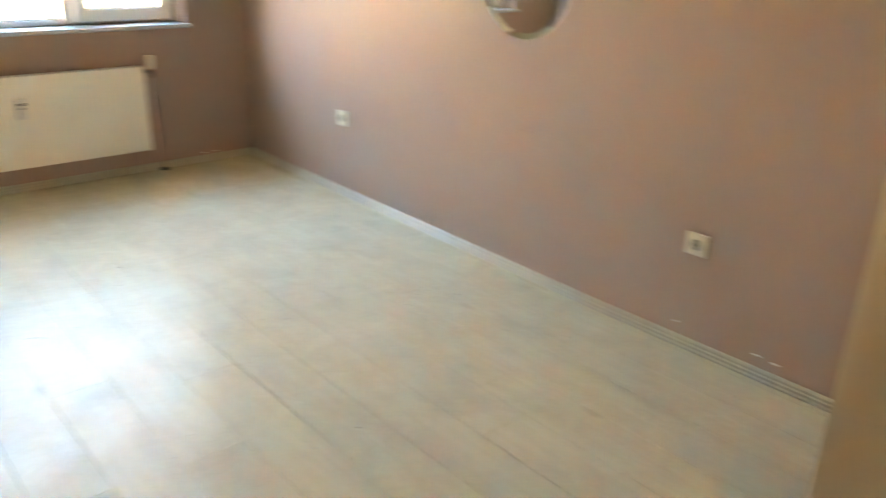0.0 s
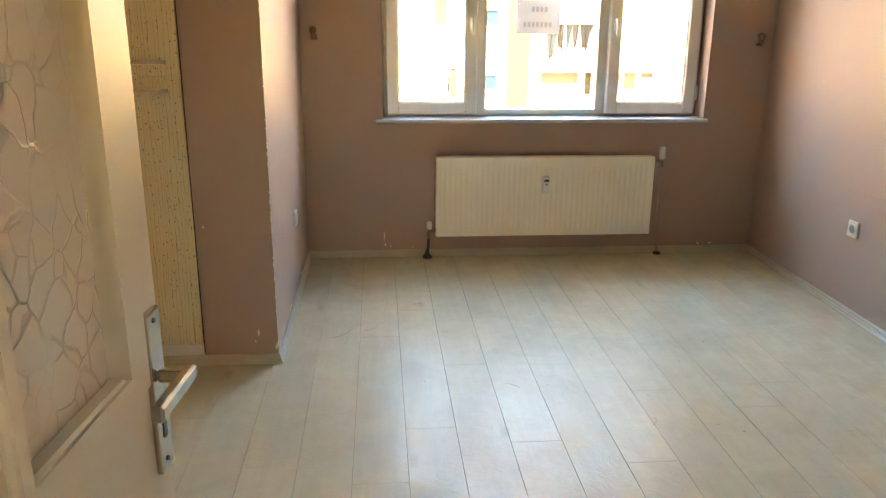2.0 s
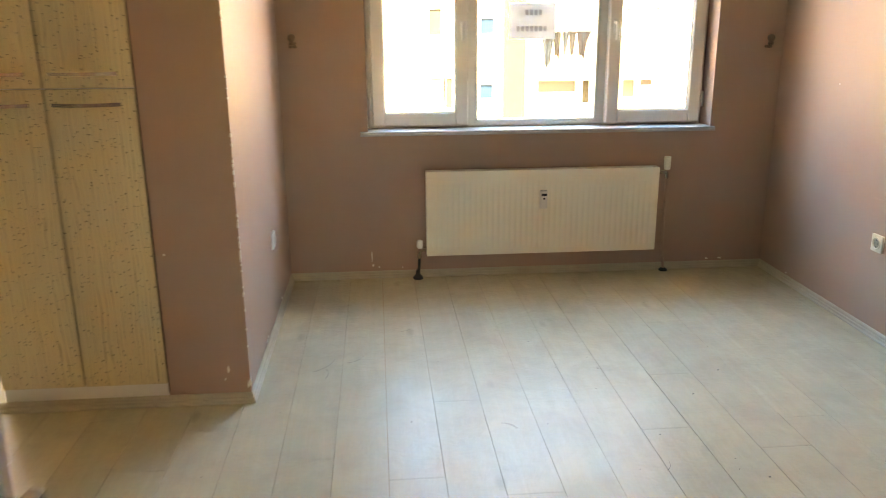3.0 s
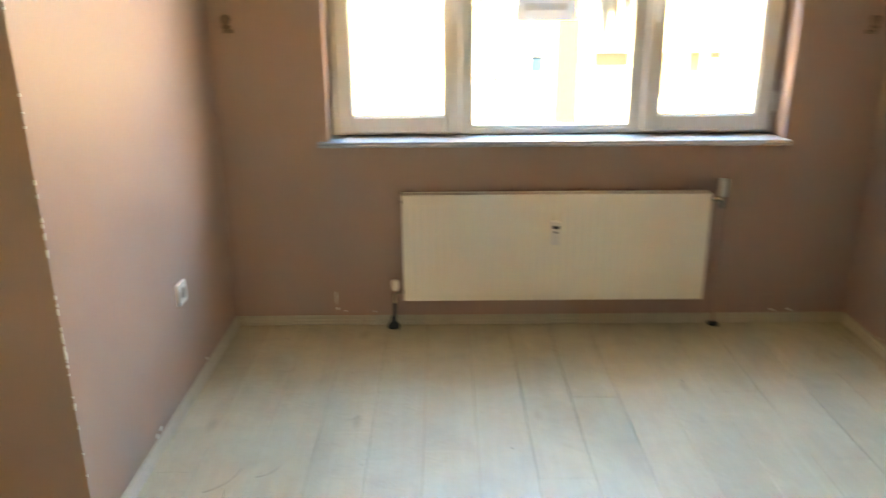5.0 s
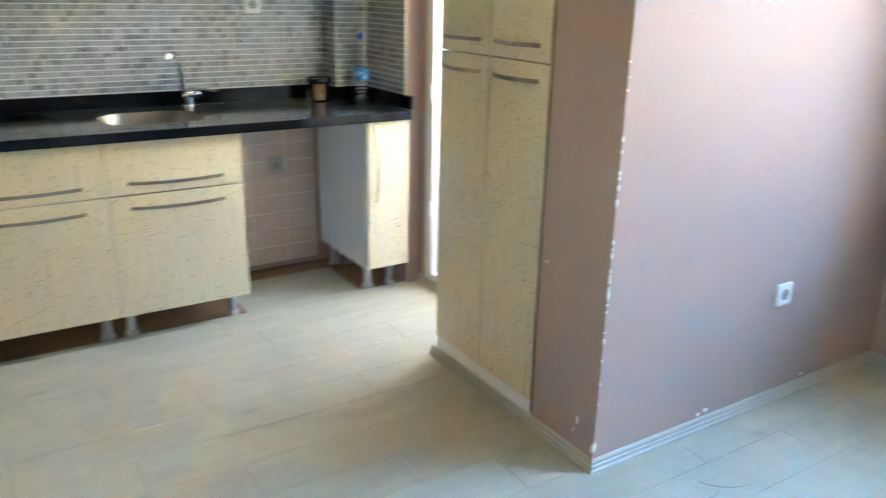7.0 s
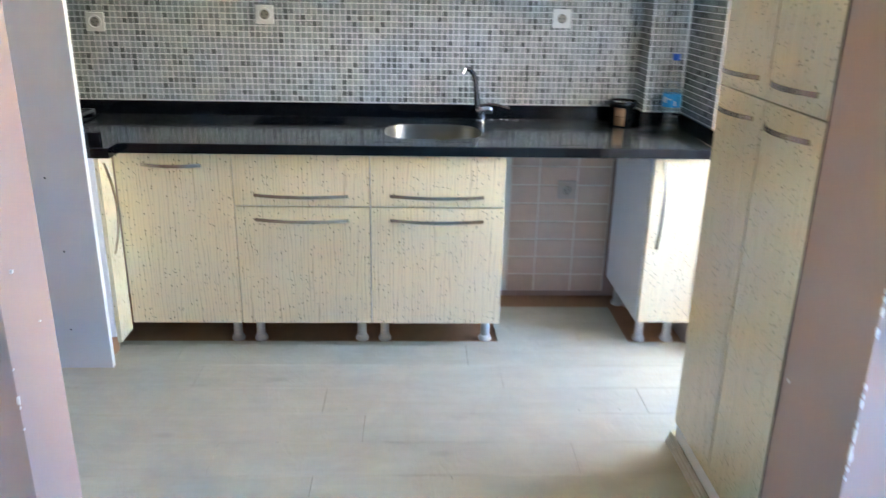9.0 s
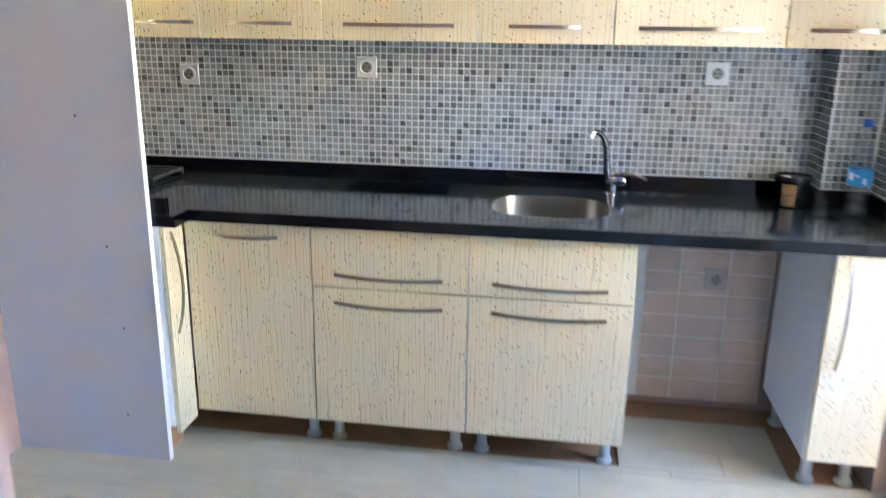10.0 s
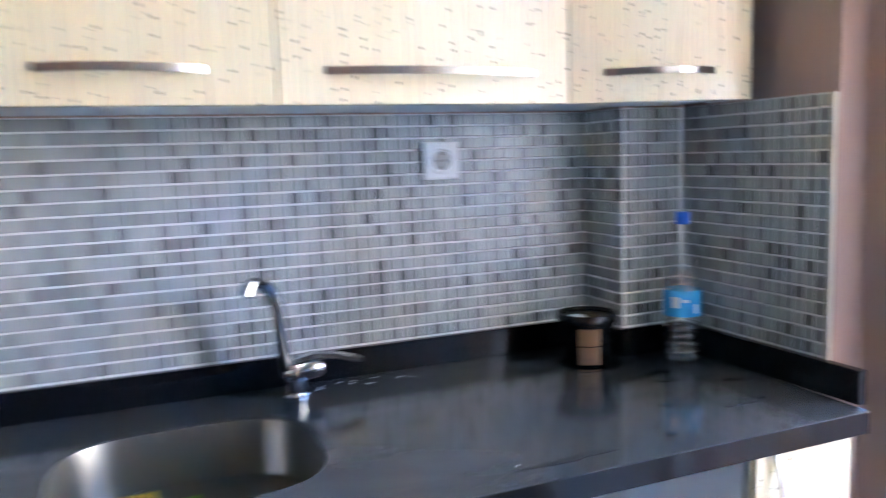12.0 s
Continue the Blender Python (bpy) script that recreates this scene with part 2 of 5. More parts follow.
EDGE_BAND = simple("white_edge_band", (0.82, 0.82, 0.80), 0.4, var=0.03)
FOOT = simple("grey_plastic_leg", (0.52, 0.51, 0.48), 0.35, var=0.1, size=20)
GROUT = simple("white_grout", (0.74, 0.74, 0.71), 0.8, var=0.1, size=40, bump=0.2)
WALL_TILE = simple("beige_wall_tile", (0.67, 0.50, 0.40), 0.30, var=0.14, size=14, bump=0.06, fine=40)
TILE_JOINT = simple("pale_tile_joint", (0.84, 0.77, 0.69), 0.8, var=0.1, size=40)
DOOR_PAINT = simple("cream_gloss_door_paint", (0.56, 0.48, 0.375), 0.38, var=0.06, size=5, bump=0.12, fine=35)
BRASS = simple("dull_painted_metal", (0.21, 0.135, 0.09), 0.5, metal=0.0, var=0.2, size=40)
BLACK_GLASS = simple("black_hob_glass", (0.01, 0.01, 0.011), 0.06, var=0.1)
IRON = simple("black_cast_iron", (0.02, 0.02, 0.02), 0.5, var=0.3, size=60, bump=0.2)
COPPER_PAPER = simple("copper_label", (0.46, 0.25, 0.13), 0.35, metal=0.4, var=0.15, size=30)
BLUE = simple("blue_cap", (0.03, 0.14, 0.62), 0.35, var=0.05)
LABEL_BLUE = simple("blue_bottle_label", (0.05, 0.36, 0.74), 0.35, var=0.25, size=60)
LABEL_WHITE = simple("white_label_print", (0.78, 0.82, 0.86), 0.4, var=0.05)
SPONGE_Y = simple("yellow_sponge", (0.85, 0.55, 0.04), 0.9, var=0.12, size=90, bump=0.5)
SPONGE_G = simple("green_scourer", (0.22, 0.50, 0.06), 0.95, var=0.2, size=90, bump=0.5)
STAIN = simple("wet_black_stain", (0.008, 0.008, 0.008), 0.12, var=0.2)
PAPER, qt, qp = nodes_of("thin_white_paper")
qp.inputs["Base Color"].default_value = (0.72, 0.73, 0.74, 1)
qp.inputs["Roughness"].default_value = 0.8
through_paper = nd(qt, "ShaderNodeBsdfTranslucent", Color=(0.43, 0.44, 0.445, 1))
paper_mix = nd(qt, "ShaderNodeMixShader", Fac=0.5)
qt.links.new(qp.outputs[0], paper_mix.inputs[1])
qt.links.new(through_paper.outputs[0], paper_mix.inputs[2])
qt.links.new(paper_mix.outputs[0], qt.nodes["Material Output"].inputs["Surface"])
INK = simple("grey_ink", (0.40, 0.40, 0.41), 0.8, var=0.05)
FACADE = simple("cream_render", (0.66, 0.56, 0.36), 0.9, var=0.05, size=1.5, bump=0.2, fine=20)
FACADE_YELLOW = simple("yellow_render", (0.42, 0.31, 0.032), 0.9, var=0.06, size=1.5)
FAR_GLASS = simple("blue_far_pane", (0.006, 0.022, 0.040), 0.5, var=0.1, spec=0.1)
# Shade inside the far windows is put into the blind and curtain colours.
BLIND = simple("shaded_tan_blind", (0.022, 0.018, 0.008), 0.8, var=0.1)
CURTAIN = simple("shaded_net_curtain", (0.085, 0.085, 0.08), 0.9, var=0.1, size=8)
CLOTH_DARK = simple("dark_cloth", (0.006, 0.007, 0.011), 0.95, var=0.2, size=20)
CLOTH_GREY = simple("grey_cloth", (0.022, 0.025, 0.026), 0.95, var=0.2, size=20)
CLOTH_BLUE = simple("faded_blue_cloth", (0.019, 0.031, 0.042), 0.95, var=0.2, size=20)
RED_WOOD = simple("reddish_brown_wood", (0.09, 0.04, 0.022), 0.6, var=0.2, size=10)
TERRACOTTA = simple("terracotta_tile", (0.45, 0.16, 0.07), 0.5, var=0.2, size=10)
ASPHALT = simple("asphalt", (0.05, 0.05, 0.05), 0.9, var=0.3, size=3, bump=0.4)
RENDER_WHITE = simple("white_render", (0.75, 0.74, 0.71), 0.9, var=0.05, size=3, bump=0.2)

CLEAR, ct, cp = nodes_of("clear_glass")
cp.inputs["Base Color"].default_value = (0.96, 0.98, 0.97, 1)
cp.inputs["Transmission Weight"].default_value = 1.0
cp.inputs["Roughness"].default_value = 0.0
cp.inputs["IOR"].default_value = 1.45
PET, pt, pp = nodes_of("clear_pet")
pp.inputs["Base Color"].default_value = (0.85, 0.88, 0.90, 1)
pp.inputs["Roughness"].default_value = 0.05
clear_wall = nd(pt, "ShaderNodeBsdfTransparent", Color=(0.93, 0.955, 0.965, 1))
rim_gloss = nd(pt, "ShaderNodeLayerWeight", Blend=0.30)
pet_mix = nd(pt, "ShaderNodeMixShader")
pt.links.new(mathn(pt, "ADD", mathn(pt, "MULTIPLY", rim_gloss.outputs["Facing"], 0.75), 0.10), pet_mix.inputs[0])
pt.links.new(clear_wall.outputs[0], pet_mix.inputs[1])
pet_gloss = nd(pt, "ShaderNodeBsdfGlossy", Color=(0.9, 0.93, 0.95, 1), Roughness=0.06)
pt.links.new(pet_gloss.outputs[0], pet_mix.inputs[2])
pt.links.new(pet_mix.outputs[0], pt.nodes["Material Output"].inputs["Surface"])
MIRROR, mt, mp = nodes_of("mirror_silver")
mp.inputs["Base Color"].default_value = (0.88, 0.90, 0.89, 1)
mp.inputs["Metallic"].default_value = 1.0
mp.inputs["Roughness"].default_value = 0.01


# ---- building helpers ----
OFFSET = {}


def box(bm, x0, x1, y0, y1, z0, z1, bevel=0.0, seg=1):
    made = bmesh.ops.create_cube(bm, size=1.0, matrix=Matrix.Translation(((x0 + x1) / 2, (y0 + y1) / 2, (z0 + z1) / 2)) @ Matrix.Diagonal((abs(x1 - x0), abs(y1 - y0), abs(z1 - z0), 1)))
    if bevel:
        edges = {e for v in made["verts"] for e in v.link_edges}
        bmesh.ops.bevel(bm, geom=list(edges), offset=bevel, segments=seg, affect="EDGES", profile=0.7)
    return bm


def boxes(*rows, bevel=0.0):
    bm = bmesh.new()
    for r in rows:
        box(bm, *r, bevel=bevel)
    return bm


def bx(x0, x1, y0, y1, z0, z1, bevel=0.0, seg=1):
    return box(bmesh.new(), x0, x1, y0, y1, z0, z1, bevel, seg)


def prism(corners, z0, z1):
    """An upright block over a plan outline."""
    bm = bmesh.new()
    lo, hi = [bm.verts.new((x, y, z0)) for x, y in corners], [bm.verts.new((x, y, z1)) for x, y in corners]
    bm.faces.new(lo[::-1])
    bm.faces.new(hi)
    for k in range(len(lo)):
        j = (k + 1) % len(lo)
        bm.faces.new((lo[k], lo[j], hi[j], hi[k]))
    return bm


def tube(bm, pts, radii, seg=14, flat=1.0):
    """A round tube along pts; flat squeezes it along the second normal."""
    pts = [Vector(p) for p in pts]
    radii = radii if isinstance(radii, (list, tuple)) else [radii] * len(pts)
    rings, side = [], None
    for i, (p, r) in enumerate(zip(pts, radii)):
        d = (pts[min(i + 1, len(pts) - 1)] - pts[max(i - 1, 0)]).normalized()
        if side is None:
            side = d.orthogonal().normalized()
        side = (side - d * side.dot(d)).normalized()
        up = d.cross(side)
        rings.append([bm.verts.new(p + side * (math.cos(a) * r) + up * (math.sin(a) * r * flat)) for a in (2 * math.pi * k / seg for k in range(seg))])
    for a, b in zip(rings, rings[1:]):
        for k in range(seg):
            bm.faces.new((a[k], a[(k + 1) % seg], b[(k + 1) % seg], b[k]))
    bm.faces.new(rings[0][::-1])
    bm.faces.new(rings[-1])
    return bm


def lathe(bm, profile, cx=0.0, cy=0.0, seg=24):
    """A turned shape from (radius, z) pairs."""
    rings = []
    for r, z in profile:
        if r < 1e-6:
            rings.append([bm.verts.new((cx, cy, z))])
        else:
            rings.append([bm.verts.new((cx + r * math.cos(a), cy + r * math.sin(a), z)) for a in (2 * math.pi * k / seg for k in range(seg))])
    for a, b in zip(rings, rings[1:]):
        for k in range(seg):
            j = (k + 1) % seg
            q = [a[0]] if len(a) == 1 else [a[k], a[j]]
            q += [b[0]] if len(b) == 1 else [b[j], b[k]]
            if len(q) > 2:
                bm.faces.new(q)
    return bm


def ribbon(bm, pts, width_axis, width, thick_axis, thick):
    """A flat bar that follows pts."""
    w, t = Vector(width_axis) * width / 2, Vector(thick_axis) * thick / 2
    rings = [[bm.verts.new(Vector(p) + a) for a in (w + t, w - t, -w - t, -w + t)] for p in pts]
    for a, b in zip(rings, rings[1:]):
        for k in range(4):
            bm.faces.new((a[k], a[(k + 1) % 4], b[(k + 1) % 4], b[k]))
    bm.faces.new(rings[0][::-1])
    bm.faces.new(rings[-1])
    return bm


def mesh_of(name, bm, material, smooth=False):
    bmesh.ops.recalc_face_normals(bm, faces=bm.faces)
    me = bpy.data.meshes.new(name)
    bm.to_mesh(me)
    bm.free()
    me.materials.append(material)
    if smooth:
        me.polygons.foreach_set("use_smooth", [True] * len(me.polygons))
        me.set_sharp_from_angle(angle=radians(40))
    return me


def thing(name, label, category, place=(0, 0, 0), group="", turn=None):
    """An Empty at the base of a thing. Parts are written in world places, or, where turn is given, in its own."""
    ob = new(name)
    ob.empty_display_size = 0.05
    if turn is None:
        ob.location = place
        OFFSET[ob] = Vector(place)
    else:
        ob.matrix_basis = turn
        OFFSET[ob] = Vector((0, 0, 0))
    return tagged(ob, label, category, group)


def part(name, bm, material, parent, label="", smooth=False):
    off = OFFSET[parent]
    if off.length:
        bmesh.ops.translate(bm, verts=bm.verts, vec=-off)
    ob = new(name, mesh_of(name, bm, material, smooth))
    ob.parent = parent
    OFFSET[ob] = off
    return tagged(ob, label)


def structure(name, bm, material, label, category):
    ob = new(name, mesh_of(name, bm, material))
    OFFSET[ob] = Vector((0, 0, 0))
    return tagged(ob, label, category, kind="structure")


def bow(a, b, out, depth, n=12):
    """Points of a shallow arc from a to b, standing off along out."""
    a, b, out = Vector(a), Vector(b), Vector(out)
    return [a.lerp(b, k / n) + out * (0.004 + depth * (1 - (2 * k / n - 1) ** 2)) for k in range(n + 1)]


# ---- the plan ----
EAST, NORTH, SOUTH, WEST = 2.465, 4.93, 0.385, -2.72
BLOCK_E, BLOCK_W, BLOCK_S = -0.42, -0.735, 3.37
KITCHEN_N, BALCONY_WALL = 3.675, 3.75
KITCHEN_S = 0.66
PART_E = -0.494


def east_at(y):
    """Face of the east wall, which runs slightly out of square and bends."""
    return EAST + 0.0185 * (max(y, 1.955) - NORTH) - 0.004 * min(y - 1.955, 0)

TOP = 2.60
WIN = (0.06, 2.07, 0.848, 2.12)

# ---- walls, ceiling, subfloor ----
structure("wall_north", boxes((BLOCK_W, WIN[0], NORTH, 5.23, -0.2, TOP), (WIN[1], EAST + 0.25, NORTH, 5.23, -0.2, TOP), (WIN[0], WIN[1], NORTH, 5.23, -0.2, WIN[2]), (WIN[0], WIN[1], NORTH, 5.23, WIN[3], TOP)),
          PAINT, "pink painted wall with a wide window opening", "wall")
east = structure("wall_east", prism([(EAST + 0.25, NORTH), (EAST, NORTH), (east_at(1.955), 1.955), (east_at(SOUTH - 0.2), SOUTH - 0.2), (EAST + 0.25, SOUTH - 0.2)], -0.2, TOP), PAINT, "long pink painted wall with a slight bend", "wall")
part("paint_ridge", prism([(east_at(3.9) - 0.002, 3.9), (east_at(3.9) + 0.01, 3.9), (east_at(1.96) + 0.01, 1.96), (east_at(1.96) - 0.002, 1.96)], 0.646, 0.652), PAINT, east)
structure("wall_south", boxes((BLOCK_W, -0.46, SOUTH - 0.2, SOUTH, -0.2, TOP), (0.512, EAST + 0.060, SOUTH - 0.2, SOUTH, -0.2, TOP), (-0.46, 0.512, SOUTH - 0.2, SOUTH, 2.09, TOP)), PAINT, "pink painted wall with the entrance doorway", "wall")
block = structure("wall_block", bx(BLOCK_W, BLOCK_E, BLOCK_S, NORTH, -0.2, TOP), PAINT, "pink painted wall block with a chipped corner", "wall")
jamb = structure("wall_partition", prism([(-0.712, SOUTH), (PART_E, SOUTH), (PART_E, 1.660), (-0.712, 1.648)], -0.2, TOP), PAINT, "pink painted partition wall with chipped edge", "wall")
west = structure("wall_west", bx(WEST - 0.2, WEST, KITCHEN_S - 0.2, BALCONY_WALL + 1.2, -0.2, TOP), PAINT, "kitchen wall behind the worktop", "wall")
structure("wall_kitchen_south", bx(WEST, -0.735, KITCHEN_S - 0.2, KITCHEN_S, -0.2, TOP), PAINT, "pink kitchen wall behind the tall panel", "wall")
kn = structure("wall_kitchen_north", boxes((WEST, -2.15, KITCHEN_N, BALCONY_WALL + 0.2, -0.2, TOP), (-2.15, -2.08, BALCONY_WALL, BALCONY_WALL + 0.2, -0.2, TOP), (-1.34, BLOCK_W, BALCONY_WALL, BALCONY_WALL + 0.2, -0.2, TOP),
                                           (-2.08, -1.34, BALCONY_WALL, BALCONY_WALL + 0.2, 2.12, TOP), (-2.08, -1.34, BALCONY_WALL, BALCONY_WALL + 0.2, -0.2, 0.045)), PAINT, "pink kitchen wall with the balcony doorway", "wall")
structure("wall_column", bx(WEST, -2.57, 3.505, KITCHEN_N, -0.2, TOP), PAINT, "small boxed pipe column in the kitchen corner", "wall")
structure("ceiling", bx(WEST - 0.2, EAST + 0.25, -1.3, 5.23, TOP, TOP + 0.2), CEILING, "plain white ceiling", "ceiling")
floor = structure("floor", boxes((WEST, EAST, SOUTH - 0.2, NORTH, -0.2, -0.010)), SCREED, "whitewashed laminate floor over brown subfloor", "floor")
# Hall is out of view; its south opening is added for bounced sunlight.
structure("wall_hall", boxes((-1.3, -1.1, -1.3, 0.185, -0.2, TOP), (1.3, 1.5, -1.3, 0.185, -0.2, TOP), (-1.3, 0.02, -1.5, -1.3, -0.2, TOP), (0.58, 1.5, -1.5, -1.3, -0.2, TOP), (0.02, 0.58, -1.5, -1.3, -0.2, 1.3), (0.02, 0.58, -1.5, -1.3, 1.7, TOP), (-1.1, -0.735, 0.0, 0.185, -0.2, TOP)), PAINT, "plain unseen pink hall walls with an opening added to let in sunlight", "wall")
structure("floor_hall", bx(-1.1, 1.3, -1.3, 0.185, -0.2, -0.001), SKIRT, "plain hall floor", "floor")


# ---- skirting boards ----
def skirting(x0, y0, x1, y1, nx, ny, cut0=0.0, cut1=0.0):
    """A moulded board from one end to the other; (nx, ny) points into the room."""
    bm = bmesh.new()
    prof = [(0.0, 0.0), (0.019, 0.0), (0.019, 0.007), (0.014, 0.012), (0.014, 0.022), (0.009, 0.025), (0.009, 0.035), (0.004, 0.042), (0.0, 0.042)]
    d = Vector((x1 - x0, y1 - y0, 0)).normalized()
    rings = []
    for x, y, c in ((x0, y0, -cut0), (x1, y1, cut1)):
        rings.append([bm.verts.new((x + nx * o + d.x * c * o, y + ny * o + d.y * c * o, z)) for o, z in prof])
    for k in range(len(prof) - 1):
        bm.faces.new((rings[0][k], rings[0][k + 1], rings[1][k + 1], rings[1][k]))
    bm.faces.new(rings[0])
    bm.faces.new(rings[1][::-1])
    return structure("baseboard", bm, SKIRT, "white-washed moulded skirting board", "baseboard")


skirting(BLOCK_E, NORTH, EAST, NORTH, 0, -1, -1, -1)
skirting(east_at(1.96), 1.955, EAST, NORTH, -1, 0.0185, 0, -1)
skirting(east_at(SOUTH), SOUTH, east_at(1.95), 1.955, -1, -0.004, -1, 0)
skirting(BLOCK_E, BLOCK_S, BLOCK_E, NORTH, 1, 0, 1, -1)
skirting(-1.385, BLOCK_S - 0.001, BLOCK_E, BLOCK_S - 0.001, 0, -1, 0, 1)
skirting(PART_E, 0.47, PART_E, 1.660, 1, 0, 0, 1)
skirting(-0.712, 1.648, PART_E, 1.660, -0.086, 0.996, 0, 1)
skirting(-2.15, BALCONY_WALL, -1.40, BALCONY_WALL, 0, -1, 0, 0)
skirting(0.575, SOUTH, east_at(SOUTH), SOUTH, 0, 1, 0, -1)


# ---- bare plaster chips along worn edges ----
def chips(parent, spots, seed):
    rng = random.Random(seed)
    bm = bmesh.new()
    for (x, y, z), (ux, uy), size, tall in spots:
        n = 7
        pts = []
        for k in range(n):
            a = 2 * math.pi * k / n
            r = size * rng.uniform(0.5, 1.1)
            pts.append(Vector((x + ux * r * math.cos(a), y + uy * r * math.cos(a), z + r * tall * math.sin(a))))
        nrm = Vector((uy, -ux, 0)) * 0.0025
        lo, hi = [bm.verts.new(p - nrm) for p in pts], [bm.verts.new(p + nrm) for p in pts]
        bm.faces.new(lo)
        bm.faces.new(hi[::-1])
        for k in range(n):
            bm.faces.new((lo[k], lo[(k + 1) % n], hi[(k + 1) % n], hi[k]))
    return part("paint_chips", bm, PLASTER, parent, "flaked paint showing white plaster")


rng = random.Random(4)
spots = []
for k in range(46):
    z = rng.choice((0.45, 0.62, 0.9, 1.3, 1.7)) + rng.gauss(0, 0.14)
    if z > 0.08:
        spots.append(((BLOCK_E, BLOCK_S + 0.001, z), (0, 1), rng.uniform(0.0015, 0.004), rng.uniform(1.5, 4)))
spots += [((BLOCK_E, BLOCK_S + 0.003, 0.60), (0, 1), 0.006, 3.2), ((BLOCK_E, BLOCK_S + 0.004, 0.085), (0, 1), 0.010, 2.6), ((BLOCK_E - 0.006, BLOCK_S, 0.075), (1, 0), 0.008, 2.2),
          ((-0.50, BLOCK_S, 0.14), (1, 0), 0.005, 4.0), ((-0.515, BLOCK_S, 0.10), (1, 0), 0.003, 2.0), ((-0.70, BLOCK_S, 0.62), (1, 0), 0.004, 1.2), ((BLOCK_E, 3.9, 0.062), (0, 1), 0.014, 0.8), ((BLOCK_E, 3.86, 0.056), (0, 1), 0.010, 0.8), ((BLOCK_E, 4.45, 0.060), (0, 1), 0.010, 0.8)]
chips(block, spots, 1)
spots = [((PART_E - 0.001, 1.660, rng.uniform(0.1, 1.6)), (1, 0), rng.uniform(0.001, 0.003), 2.5) for k in range(26)]
spots += [((-0.55, 1.662, 0.95), (1, 0), 0.004, 1.3), ((-0.64, 1.654, 0.80), (1, 0), 0.003, 1.0)]
chips(jamb, spots, 2)
chips(east, [((east_at(1.27), 1.27, 0.085), (0, 1), 0.020, 0.25), ((east_at(1.20), 1.20, 0.080), (0, 1), 0.016, 0.3), ((east_at(1.59), 1.59, 0.090), (0, 1), 0.008, 0.4), ((east_at(4.6), 4.6, 0.055), (0, 1), 0.006, 0.8), ((east_at(4.3), 4.3, 1.15), (0, 1), 0.003, 1), ((east_at(3.72), 3.72, 1.28), (0, 1), 0.004, 1.2)], 3)
chips(bpy.data.objects["wall_north"], [((0.06, NORTH, 0.13), (1, 0), 0.0035, 10), ((0.065, NORTH, 0.075), (1, 0), 0.007, 1.4), ((0.10, NORTH, 0.066), (1, 0), 0.006, 0.8), ((2.2, NORTH, 0.057), (1, 0), 0.018, 0.4), ((2.12, NORTH, 0.056), (1, 0), 0.014, 0.4), ((0.24, NORTH, 0.06), (1, 0), 0.004, 1)], 5)


# ---- window ----
def ring(bm, x0, x1, z0, z1, y0, y1, w, bevel=0.006):
    box(bm, x0, x0 + w, y0, y1, z0, z1, bevel)
    box(bm, x1 - w, x1, y0, y1, z0, z1, bevel)
    box(bm, x0 + w - 0.006, x1 - w + 0.006, y0 + 0.002, y1 - 0.002, z0, z0 + w, bevel)
    box(bm, x0 + w - 0.006, x1 - w + 0.006, y0 + 0.002, y1 - 0.002, z1 - w, z1, bevel)
    return bm


